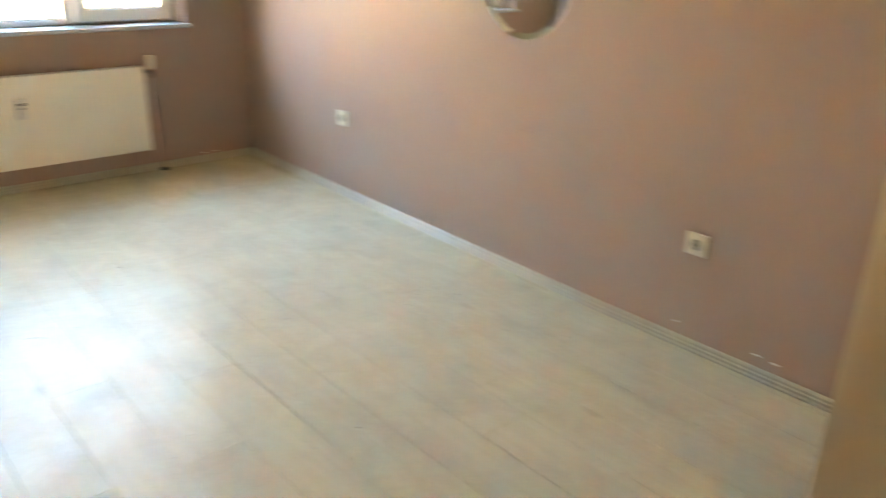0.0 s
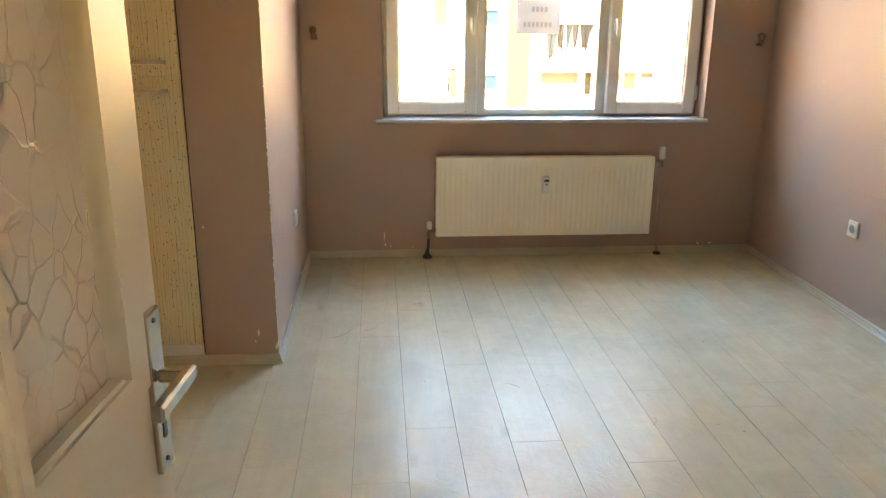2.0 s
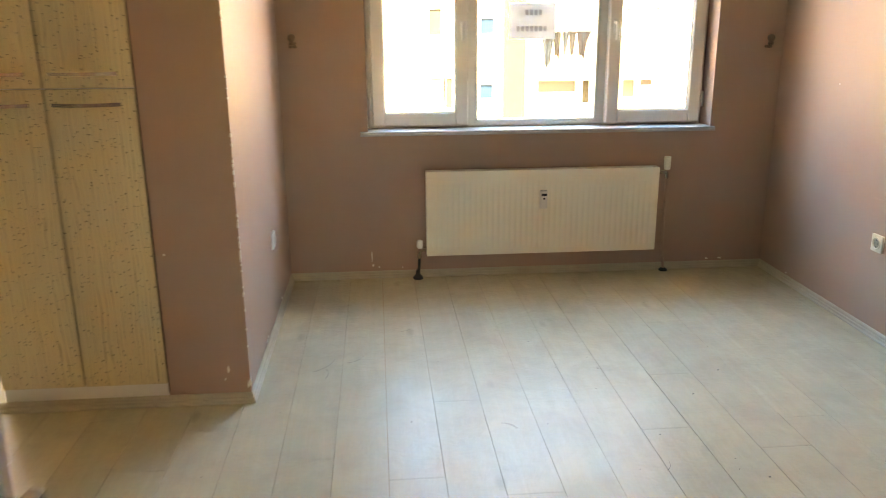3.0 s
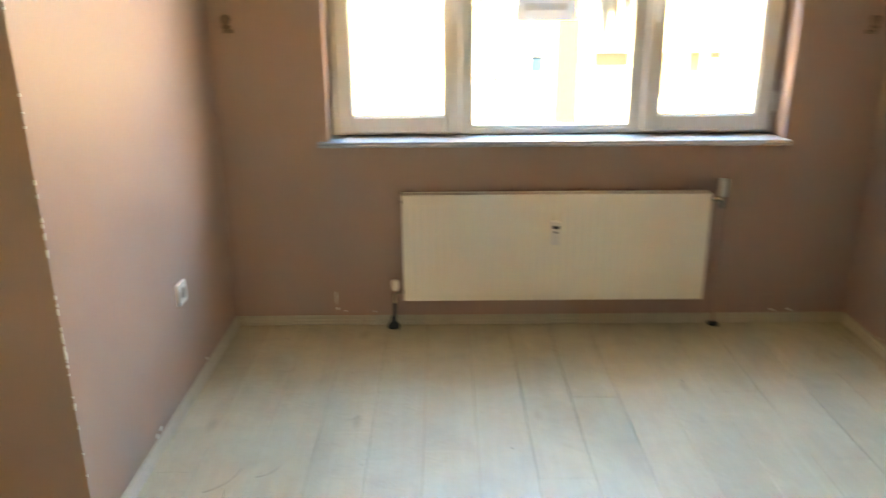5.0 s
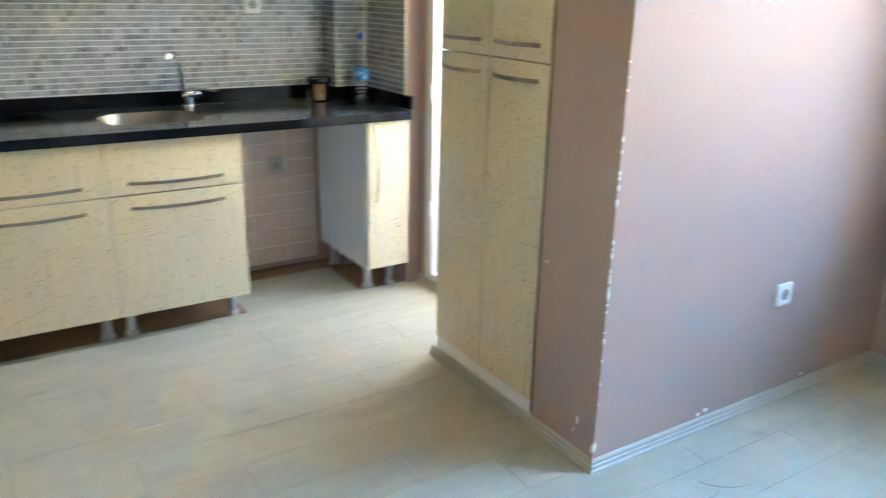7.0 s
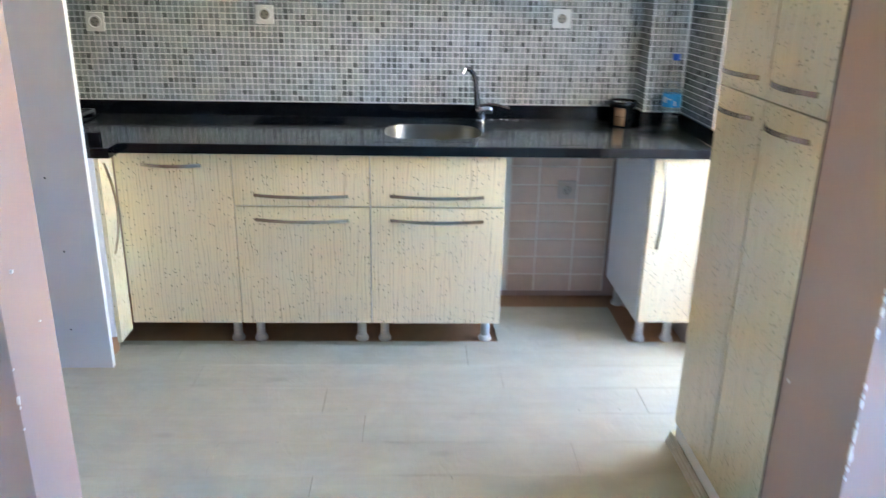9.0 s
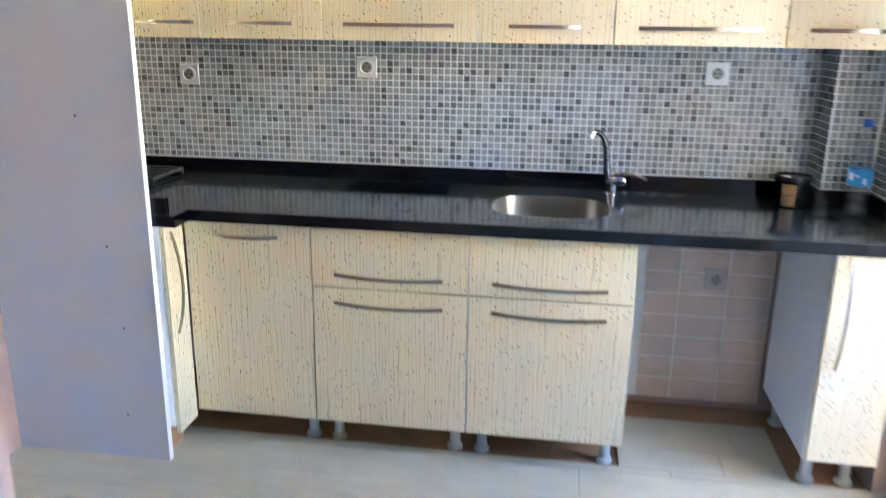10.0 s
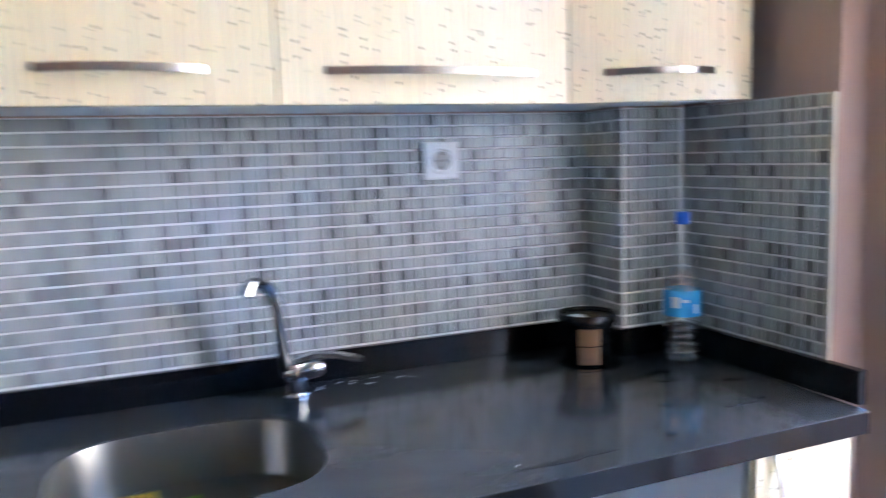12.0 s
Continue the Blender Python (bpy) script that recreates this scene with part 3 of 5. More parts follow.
def window():
    w = thing("window_1", "white three-part plastic window with a fixed middle pane", "window", (1.06, 5.10, 0.872))
    w["kind"] = "structure"
    top = WIN[3]
    bm = ring(bmesh.new(), WIN[0], WIN[1], 0.872, top, 5.085, 5.15, 0.042)
    box(bm, 0.63, 0.695, 5.087, 5.148, 0.90, top - 0.03, 0.006)
    box(bm, 1.418, 1.483, 5.087, 5.148, 0.90, top - 0.03, 0.006)
    part("window_frame", bm, PVC, w)
    part("window_frame", ring(bmesh.new(), 0.690, 1.424, 0.898, top - 0.03, 5.078, 5.12, 0.017, 0.003), PVC, w)
    panes = [(w, 0.695, 1.419, 0.905, top - 0.04)]
    for x0, x1, hx, inner in ((0.085, 0.648, 0.612, 0.11), (1.468, 2.048, 1.505, 2.02)):
        sash = part("sash", ring(bmesh.new(), x0, x1, 0.884, top - 0.015, 5.045, 5.105, 0.078, 0.008), PVC, w)
        part("gasket", ring(bmesh.new(), x0 + 0.076, x1 - 0.076, 0.960, top - 0.091, 5.060, 5.066, 0.006, 0.0), PVC_GREY, sash)
        panes.append((sash, x0 + 0.076, x1 - 0.076, 0.960, top - 0.09))
        bm = bx(hx - 0.014, hx + 0.014, 5.032, 5.045, 1.395, 1.475, 0.005, 2)
        tube(bm, [(hx, 5.036, 1.46), (hx, 5.012, 1.46)], 0.009, 10)
        tube(bm, [(hx, 5.012, 1.468), (hx, 5.008, 1.44), (hx, 5.010, 1.40), (hx, 5.014, 1.365)], [0.010, 0.011, 0.010, 0.008], 10)
        part("window_handle", bm, PLASTIC_WHITE, sash, "white lever handle", True)
        edge = x0 - 0.008 if x0 < 1 else x1 + 0.008
        for z in (1.02, 1.85):
            part("hinge", lathe(bmesh.new(), [(0, z - 0.045), (0.009, z - 0.043), (0.009, z + 0.043), (0, z + 0.045)], edge, 5.047, 10), PVC, sash)
    for owner, x0, x1, z0, z1 in panes:
        p = part("pane", bx(x0, x1, 5.104, 5.112, z0, z1), CLEAR, owner)
        p.visible_shadow = False
    # moulded marble sill on a thin plaster bed
    bm = bmesh.new()
    prof = [(5.10, 0.848), (4.899, 0.848), (4.895, 0.853), (4.895, 0.860), (4.901, 0.862), (4.901, 0.868), (4.905, 0.872), (5.10, 0.872)]
    for y0, y1, a, b in ((0, 1, 0.018, 2.088),):
        lo, hi = [bm.verts.new((a, y, z)) for y, z in prof], [bm.verts.new((b, y, z)) for y, z in prof]
        for k in range(len(prof)):
            j = (k + 1) % len(prof)
            bm.faces.new((lo[k], lo[j], hi[j], hi[k]))
        bm.faces.new(lo[::-1])
        bm.faces.new(hi)
    part("window_sill", bm, MARBLE, w, "grey-white marble sill with a stepped nose")
    return w


window()

# paper notes taped to the pane, print turned away from the room
note = thing("paper_note", "white paper note with two rows of print taped to the pane", "paper", (1.025, 5.101, 1.37))
part("sheet", bx(0.890, 1.163, 5.1005, 5.1015, 1.372, 1.575), PAPER, note)
for z, x0, n in ((1.505, 0.985, 4), (1.415, 0.935, 7)):
    for k in range(n):
        part("print", bx(x0 + k * 0.0265, x0 + k * 0.0265 + 0.017, 5.0995, 5.1000, z, z + 0.030), INK, note)
note = thing("banner", "wide pale banner with heavy grey print on the pane", "banner", (1.06, 5.101, 1.60))
part("sheet", bx(0.78, 1.40, 5.1005, 5.1015, 1.602, 1.655), PAPER, note)
part("print", boxes(*[(0.83 + k * 0.078, 0.88 + k * 0.078, 5.0995, 5.1000, 1.625, 1.655) for k in range(7)]), INK, note, "row of thick grey bars")["kind"] = "stuff"


# ---- radiator ----
def radiator():
    x0, x1, z0, z1, yf, yb = 0.383, 1.748, 0.150, 0.648, 4.838, 4.905
    r = thing("radiator", "cream steel panel radiator with fluted front, fixed below the window", "radiator", (1.065, 4.87, 0.0))
    bm = bmesh.new()
    xs, n = [(x0, 0), (x0 + 0.014, 0)], 40
    step = (x1 - x0 - 0.034) / n
    for k in range(n):
        a = x0 + 0.017 + k * step
        xs += [(a, 0), (a + step * 0.18, 1), (a + step * 0.42, 1), (a + step * 0.60, 0)]
    xs += [(x1 - 0.014, 0), (x1, 0)]
    rows = [(z0, 0), (z0 + 0.032, 0), (z0 + 0.046, 1), (z1 - 0.060, 1), (z1 - 0.046, 0), (z1, 0)]
    grid = [[bm.verts.new((x, yf + 0.0028 * f * g, z)) for x, f in xs] for z, g in rows]
    for a, b in zip(grid, grid[1:]):
        for k in range(len(xs) - 1):
            bm.faces.new((a[k], a[k + 1], b[k + 1], b[k]))
    part("front_panel", bm, ENAMEL, r, "", True)
    part("back_panel", bx(x0 + 0.004, x1 - 0.004, yf + 0.009, yb - 0.004, z0 + 0.004, z1 - 0.022), ENAMEL, r)
    for a, b in ((x0 - 0.001, x0 + 0.0015), (x1 - 0.0015, x1 + 0.001)):
        part("side_panel", bx(a, b, yf - 0.001, yb, z0, z1 - 0.002), ENAMEL, r)
    bm = boxes((x0, x1, yf - 0.001, yf + 0.008, z1 - 0.004, z1), (x0, x1, yb - 0.008, yb, z1 - 0.004, z1))
    for k in range(92):
        a = x0 + 0.008 + k * (x1 - x0 - 0.02) / 92
        box(bm, a, a + 0.006, yf + 0.008, yb - 0.008, z1 - 0.006, z1 - 0.002)
    part("top_grille", bm, ENAMEL, r, "slotted top grille")
    for a in (0.6, 1.5):
        part("bracket", bx(a, a + 0.03, yb - 0.004, NORTH + 0.002, 0.25, 0.55), ENAMEL, r)
    m = part("heat_meter", bx(1.042, 1.082, 4.806, 4.838, 0.425, 0.530, 0.005, 2), PLASTIC_WHITE, r, "white heat meter with a small dark display")
    part("display", bx(1.047, 1.077, 4.804, 4.8065, 0.500, 0.514), DARK, m)
    part("display", bx(1.056, 1.068, 4.804, 4.8065, 0.480, 0.488), DARK, m)
    # thermostat head and supply pipe
    v = part("valve", tube(bmesh.new(), [(1.745, 4.872, 0.615), (1.80, 4.872, 0.615), (1.805, 4.872, 0.605), (1.805, 4.872, 0.575)], 0.011, 10), STEEL, r, "", True)
    part("thermostat_head", lathe(bmesh.new(), [(0, 0.628), (0.017, 0.628), (0.019, 0.640), (0.0205, 0.69), (0.019, 0.705), (0, 0.708)], 1.805, 4.872, 16), PLASTIC_WHITE, v, "white thermostat head", True)
    part("pipe", tube(bmesh.new(), [(1.805, 4.872, 0.58), (1.807, 4.874, 0.30), (1.812, 4.880, 0.12), (1.828, 4.890, 0.05), (1.832, 4.892, 0.0)], 0.008, 10), PAINT, r, "painted supply pipe", True)
    part("rosette", lathe(bmesh.new(), [(0, 0.0), (0.026, 0.0), (0.026, 0.008), (0.012, 0.018), (0.0, 0.018)], 1.832, 4.892, 16), DARK, r, "black floor rosette")
    v = part("valve", tube(bmesh.new(), [(0.386, 4.872, 0.185), (0.345, 4.872, 0.180), (0.340, 4.872, 0.165), (0.339, 4.873, 0.13)], 0.012, 10), STEEL, r, "", True)
    part("valve_cap", lathe(bmesh.new(), [(0, 0.192), (0.015, 0.192), (0.018, 0.205), (0.017, 0.232), (0.012, 0.240), (0, 0.241)], 0.342, 4.872, 14), PLASTIC_WHITE, v, "white valve cap", True)
    part("pipe", tube(bmesh.new(), [(0.339, 4.873, 0.14), (0.337, 4.876, 0.08), (0.330, 4.884, 0.0)], [0.009, 0.009, 0.009], 10), IRON, r, "dark return pipe", True)
    part("rosette", lathe(bmesh.new(), [(0, 0.0), (0.030, 0.0), (0.030, 0.010), (0.014, 0.03), (0.011, 0.055), (0.0, 0.055)], 0.330, 4.884, 16), DARK, r, "black floor rosette")
    part("plug", tube(bmesh.new(), [(0.386, 4.872, 0.612), (0.372, 4.872, 0.612)], 0.009, 10), STEEL, r)
    return r


radiator()


# ---- curtain hooks ----
def curtain_hook(x, z, flip):
    h = thing("curtain_hook", "small overpainted metal curtain tie-back hook on the wall", "hook", (x, NORTH, z), "curtain hooks")
    part("plate", bx(x - 0.022, x + 0.022, NORTH - 0.008, NORTH + 0.001, z - 0.020, z - 0.004, 0.003), BRASS, h)
    part("arm", tube(bmesh.new(), [(x, NORTH - 0.005, z - 0.012), (x, NORTH - 0.03, z - 0.012), (x + 0.012 * flip, NORTH - 0.042, z - 0.006), (x + 0.02 * flip, NORTH - 0.042, z + 0.012)], [0.005, 0.005, 0.005, 0.004], 10), BRASS, h, "", True)
    b = bmesh.new()
    lathe(b, [(0, z - 0.004), (0.013, z - 0.002), (0.017, z + 0.006), (0.012, z + 0.016), (0.019, z + 0.026), (0.022, z + 0.038), (0.018, z + 0.050), (0.008, z + 0.056), (0, z + 0.057)], x - 0.004 * flip, NORTH - 0.02, 12)
    part("knob", b, BRASS, h, "", True)


curtain_hook(-0.335, 1.355, 1)
curtain_hook(2.375, 1.335, -1)


# ---- wall sockets ----
def socket(matrix, label, plate, w=0.082, hole=True, group="wall sockets"):
    """Faces its own -y; x across, z up."""
    s = thing("wall_socket", label, "socket", group=group, turn=matrix)
    p = part("plate", bx(-w / 2, w / 2, -0.011, 0.001, -w / 2, w / 2, 0.005, 2), plate, s)
    ringm = Matrix.Rotation(radians(90), 4, "X")
    b = lathe(bmesh.new(), [(0.030, 0.0), (0.030, 0.0135), (0.0265, 0.0150), (0.0235, 0.0135), (0.0225, 0.0118), (0, 0.0118)], seg=24)
    bmesh.ops.transform(b, matrix=ringm, verts=b.verts)
    part("collar", b, plate, s, "", True)
    b = lathe(bmesh.new(), [(0.0205, 0.0112), (0.0205, 0.0124), (0, 0.0124)], seg=20)
    bmesh.ops.transform(b, matrix=ringm, verts=b.verts)
    part("well", b, PLASTIC_GREY, s, "recessed grey well")
    b = bmesh.new()
    for x in (-0.0095, 0.0095):
        tube(b, [(x, -0.0128, 0), (x, -0.0120, 0)], 0.0032, 8)
    box(b, -0.003, 0.003, -0.0130, -0.012, 0.013, 0.0195)
    box(b, -0.003, 0.003, -0.0130, -0.012, -0.0195, -0.013)
    part("contacts", b, DARK, s)
    return s


PLASTIC_BEIGE = simple("beige_socket_plastic", (0.50, 0.42, 0.36), 0.35, var=0.04)
PLASTIC_GREY = simple("socket_well_plastic", (0.34, 0.31, 0.25), 0.4, var=0.1)
socket(pose(east_at(3.81), 3.81, 0.4485, 0, 0, -91.06), "ivory wall socket low on the pink wall", PLASTIC_IVORY)
socket(pose(east_at(1.552), 1.552, 0.411, 0, 0, -89.8), "ivory wall socket beside the wall bend", PLASTIC_IVORY)
socket(pose(BLOCK_E, 4.238, 0.435, 0, 0, 90), "white wall socket on the wall block", PLASTIC_WHITE)
for y, z in ((1.040, 1.307), (1.790, 1.350), (3.124, 1.354)):
    socket(pose(WEST + 0.013, y, z, 0, 0, 90), "white wall socket on the mosaic splashback", PLASTIC_WHITE)
socket(pose(WEST + 0.008, 3.205, 0.555, 0, 0, 90), "beige square socket on the niche tiles", PLASTIC_BEIGE, 0.09)

# ---- round mirror ----
MY = 2.466
mir = thing("round_mirror", "round frameless mirror with a silver rim on the pink wall", "mirror", (east_at(MY), MY, 1.02))
rot = Matrix.Translation((east_at(MY), MY, 1.274)) @ Matrix.Rotation(radians(-1.06), 4, "Z") @ Matrix.Rotation(radians(-90), 4, "Y")
b = lathe(bmesh.new(), [(0, 0.0075), (0.226, 0.0075)], seg=72)
bmesh.ops.transform(b, matrix=rot, verts=b.verts)
part("glass", b, MIRROR, mir)
b = lathe(bmesh.new(), [(0.226, 0.0075), (0.251, 0.0035), (0.251, -0.001), (0, -0.001)], seg=72)
bmesh.ops.transform(b, matrix=rot, verts=b.verts)
part("bevelled_edge", b, MIRROR, mir)


# ---- entrance door: frame and open leaf ----
fr = thing("door_1", "cream painted door frame of the entrance", "door frame", (0.01, 0.30, 0.0))
fr["kind"] = "structure"
bm = boxes((-0.46, -0.42, 0.18, 0.40, 0, 2.09), (0.472, 0.512, 0.18, 0.392, 0, 2.09), (-0.42, 0.472, 0.18, 0.392, 2.05, 2.09))
box(bm, 0.457, 0.472, 0.20, 0.352, 0, 2.05)
part("lining", bm, DOOR_PAINT, fr)
part("casing", boxes((-0.53, -0.45, SOUTH, 0.400, 0, 2.16), (0.487, 0.572, SOUTH, 0.400, 0, 2.16), (-0.45, 0.487, SOUTH, 0.400, 2.075, 2.16)), DOOR_PAINT, fr)

leaf = thing("door_leaf", "open cream gloss door with crackled glass panes and steel lever handle", "door", turn=pose(-0.395, 0.405, 0.008, 0, 0, 90 - 5.4))
L, H, TH = 0.828, 2.03, 0.040
# local x runs from the hinges to the lock, the room side is -y
gl = [(0.125, 0.395, 0.411), (0.462, 0.706, 0.758)]
bm = boxes((0, 0.11, -TH, 0, 0, H), (0.757, L, -TH, 0, 0, H), (0.11, 0.757, -TH, 0, 0, 0.980), (0.11, 0.757, -TH, 0, 1.90, H), (0.410, 0.447, -TH, 0, 0.980, 1.90))
part("leaf_frame", bm, DOOR_PAINT, leaf)
for a, c, c1 in gl:
    part("pane", bx(a - 0.012, c1 - 0.004, -0.024, -0.018, 0.985, 1.895), PATTERN_GLASS, leaf, "crackled pattern glass pane")
    bm = bmesh.new()
    for s0, s1 in ((-TH - 0.009, -0.024), (-0.018, 0.008)):
        for x0, x1, z0, z1 in ((a - 0.016, a + 0.006, 0.979, 1.90), (c - 0.006, c1, 0.979, 1.90), (a + 0.006, c - 0.006, 0.979, 1.022), (a + 0.006, c - 0.006, 1.878, 1.90)):
            box(bm, x0, x1, s0, s1, z0, z1, 0.005)
            box(bm, x0 + (0.004 if x0 < a else 0), x1 - (0.004 if x1 > c else 0), s0 - (0.004 if s0 < -0.03 else 0), s1 + (0.004 if s0 > -0.03 else 0), z0 + 0.004, z1 - 0.004)
    part("glazing_bead", bm, DOOR_PAINT, leaf)
part("lower_panel_moulding", ring(bmesh.new(), 0.13, 0.74, 0.15, 0.80, -TH - 0.006, -TH + 0.002, 0.022, 0.004), DOOR_PAINT, leaf)
hd = part("handle_plate", bx(0.772, 0.816, -TH - 0.009, -TH, 0.835, 1.075, 0.004, 2), STEEL, leaf, "brushed steel backplate")
part("lever", boxes((0.785, 0.789, -TH - 0.046, -TH - 0.008, 0.972, 0.990), (0.676, 0.807, -TH - 0.058, -TH - 0.040, 0.969, 0.992), bevel=0.004), STEEL, hd, "square steel lever")
part("keyhole", boxes((0.789, 0.799, -TH - 0.0105, -TH - 0.008, 0.885, 0.915)), DARK, hd)
for z in (0.850, 1.060):
    part("screw", tube(bmesh.new(), [(0.794, -TH - 0.0105, z), (0.794, -TH - 0.008, z)], 0.004, 8), DARK, hd)
for z in (0.25, 1.75):
    part("hinge", tube(bmesh.new(), [(0.0, 0.006, z), (0.0, 0.006, z + 0.1)], 0.009, 10), STEEL, leaf)


# ---- kitchen ----
FX = -2.083
SINK = (-2.362, 2.540, 0.178, 0.205)
XV, YV, ZV = (1, 0, 0), (0, 1, 0), (0, 0, 1)


def handle(parent, a, b, out, wide):
    return part("handle", ribbon(bmesh.new(), bow(a, b, out, 0.030), wide, 0.013, out, 0.005), STEEL, parent, "bowed brushed nickel handle")


def leg(parent, x, y, h=0.125):
    l = part("leg", lathe(bmesh.new(), [(0.019, 0.016), (0.019, h), (0, h)], x, y, 14), FOOT, parent, "", True)
    part("foot", lathe(bmesh.new(), [(0, -0.002), (0.028, -0.002), (0.029, 0.006), (0.024, 0.018), (0.018, 0.020)], x, y, 14), FOOT, l)
    return l


def front(parent, name, y0, y1, z0, z1, label=""):
    return part(name, bx(FX - 0.018, FX, y0 + 0.002, y1 - 0.002, z0 + 0.002, z1 - 0.002, 0.0015), BAMBOO, parent, label)


def base_cabinet(y0, y1, kind, label):
    c = thing("base_cabinet", label, "cabinet", ((FX + WEST) / 2, (y0 + y1) / 2, -0.010), "kitchen base cabinets")
    part("body", bx(WEST + 0.06, FX - 0.032, y0 + 0.001, y1 - 0.001, 0.125, 0.66 if y0 < SINK[1] < y1 else 0.858), MELAMINE, c)
    for x in (FX - 0.117, WEST + 0.12):
        for y in ((y1 - 0.05,) if kind == "door" else (y0 + 0.05, y1 - 0.05)):
            leg(c, x, y)
    if kind == "door":
        d = front(c, "door", y0, y1, 0.125, 0.857)
        handle(d, (FX, y0 + 0.105, 0.809), (FX, y0 + 0.340, 0.807), XV, ZV)
    elif kind == "drawer":
        d = front(c, "drawer_front", y0, y1, 0.642, 0.857)
        handle(d, (FX, y0 + 0.080, 0.688), (FX, y1 - 0.088, 0.686), XV, ZV)
        d = front(c, "door", y0, y1, 0.125, 0.640)
        handle(d, (FX, y0 + 0.080, 0.586), (FX, y1 - 0.086, 0.584), XV, ZV)
    else:
        d = front(c, "door", y0, y1, 0.133, 0.857)
        handle(d, (FX, y0 + 0.045, 0.842), (FX, y0 + 0.045, 0.470), XV, YV)
    return c


base_cabinet(1.285, 1.742, "door", "cream speckled corner base cabinet with a single door")
base_cabinet(1.742, 2.286, "drawer", "cream speckled base cabinet with drawer over door")
base_cabinet(2.286, 2.832, "drawer", "cream speckled sink cabinet with drawer front over door")
base_cabinet(3.424, 3.650, "narrow", "narrow cream base cabinet with white side, beside the empty niche")

# short return of the run, behind the tall end panel
rc = thing("base_cabinet", "cream speckled return cabinet with an upright handle", "cabinet", (-2.0, 1.0, -0.010), "kitchen base cabinets")
part("body", bx(FX - 0.02, -1.948, KITCHEN_S + 0.05, 1.263, 0.125, 0.858), MELAMINE, rc)
d = part("door", bx(FX + 0.004, -1.952, 1.265, 1.283, 0.100, 0.857, 0.0015), BAMBOO, rc)
handle(d, (-1.985, 1.283, 0.835), (-1.985, 1.283, 0.47), YV, XV)
part("plinth", bx(FX, -1.95, 1.20, 1.215, -0.010, 0.10), SCREED, rc, "brown plinth board")

tp = thing("tall_panel", "tall pale grey panel with white edge closing the cabinet run", "panel", (-1.935, 1.0, 0.0))
part("board", bx(-1.946, -1.922, KITCHEN_S, 1.244, 0.0, 2.32), MELAMINE_GREY, tp)
part("edge_band", bx(-1.9465, -1.9215, 1.244, 1.246, 0.0, 2.32), EDGE_BAND, tp)
for y, z in ((1.10, 0.17), (1.12, 0.50), (1.09, 0.79), (1.03, 1.22), (0.98, 1.62)):
    part("screw_hole", tube(bmesh.new(), [(-1.9225, y, z), (-1.9210, y, z)], 0.004, 8), DARK, tp)

# ---- worktop with sink ----


def sink_loop(scale_x=1.0, scale_y=1.0, n=40):
    cx, cy, a, c = SINK
    pts = []
    for k in range(n):
        t = 2 * math.pi * k / n
        ct_, st_ = math.cos(t), math.sin(t)
        pts.append((cx + a * scale_x * math.copysign(abs(ct_) ** 0.62, ct_), cy + c * scale_y * math.copysign(abs(st_) ** 0.62, st_)))
    return pts


wt = thing("worktop", "black granite worktop with upstand, dusty and stained", "worktop", (-2.37, 2.4, 0.858))
bm = bmesh.new()
outer = [(WEST + 0.002, 3.668), (-2.046, 3.645), (-2.046, 1.325), (-1.948, 1.325), (-1.948, KITCHEN_S + 0.002), (WEST + 0.002, KITCHEN_S + 0.002)]
edges = []
for loop in (outer, sink_loop()):
    vs = [bm.verts.new((x, y, 0.900)) for x, y in loop]
    edges += [bm.edges.new((vs[k], vs[(k + 1) % len(vs)])) for k in range(len(vs))]
bmesh.ops.triangle_fill(bm, use_beauty=True, use_dissolve=False, edges=edges)
ext = bmesh.ops.extrude_face_region(bm, geom=list(bm.faces))
bmesh.ops.translate(bm, verts=[v for v in ext["geom"] if isinstance(v, bmesh.types.BMVert)], vec=(0, 0, -0.002))
part("slab", bm, GRANITE, wt)
bm = bmesh.new()
edges = []
for loop in (outer, sink_loop(1.001, 1.001)):
    vs = [bm.verts.new((x, y, 0.8978)) for x, y in loop]
    edges += [bm.edges.new((vs[k], vs[(k + 1) % len(vs)])) for k in range(len(vs))]
bmesh.ops.triangle_fill(bm, use_beauty=True, use_dissolve=False, edges=edges)
ext = bmesh.ops.extrude_face_region(bm, geom=list(bm.faces))
bmesh.ops.translate(bm, verts=[v for v in ext["geom"] if isinstance(v, bmesh.types.BMVert)], vec=(0, 0, -0.0380))
part("polished_edge", bm, GRANITE_EDGE, wt)
for r in ((WEST + 0.002, WEST + 0.022, KITCHEN_S + 0.022, 3.485, 0.899, 0.962), (WEST + 0.022, -2.552, 3.485, 3.504, 0.899, 0.962), (-2.570, -2.552, 3.504, 3.652, 0.899, 0.962), (-2.570, -2.075, 3.652, 3.672, 0.899, 0.962),
                      (-1.968, -1.948, KITCHEN_S + 0.022, 1.300, 0.899, 0.958), (WEST + 0.022, -1.948, KITCHEN_S + 0.002, KITCHEN_S + 0.022, 0.899, 0.962)):
    part("upstand", bx(*r, bevel=0.0015), GRANITE_EDGE, wt)

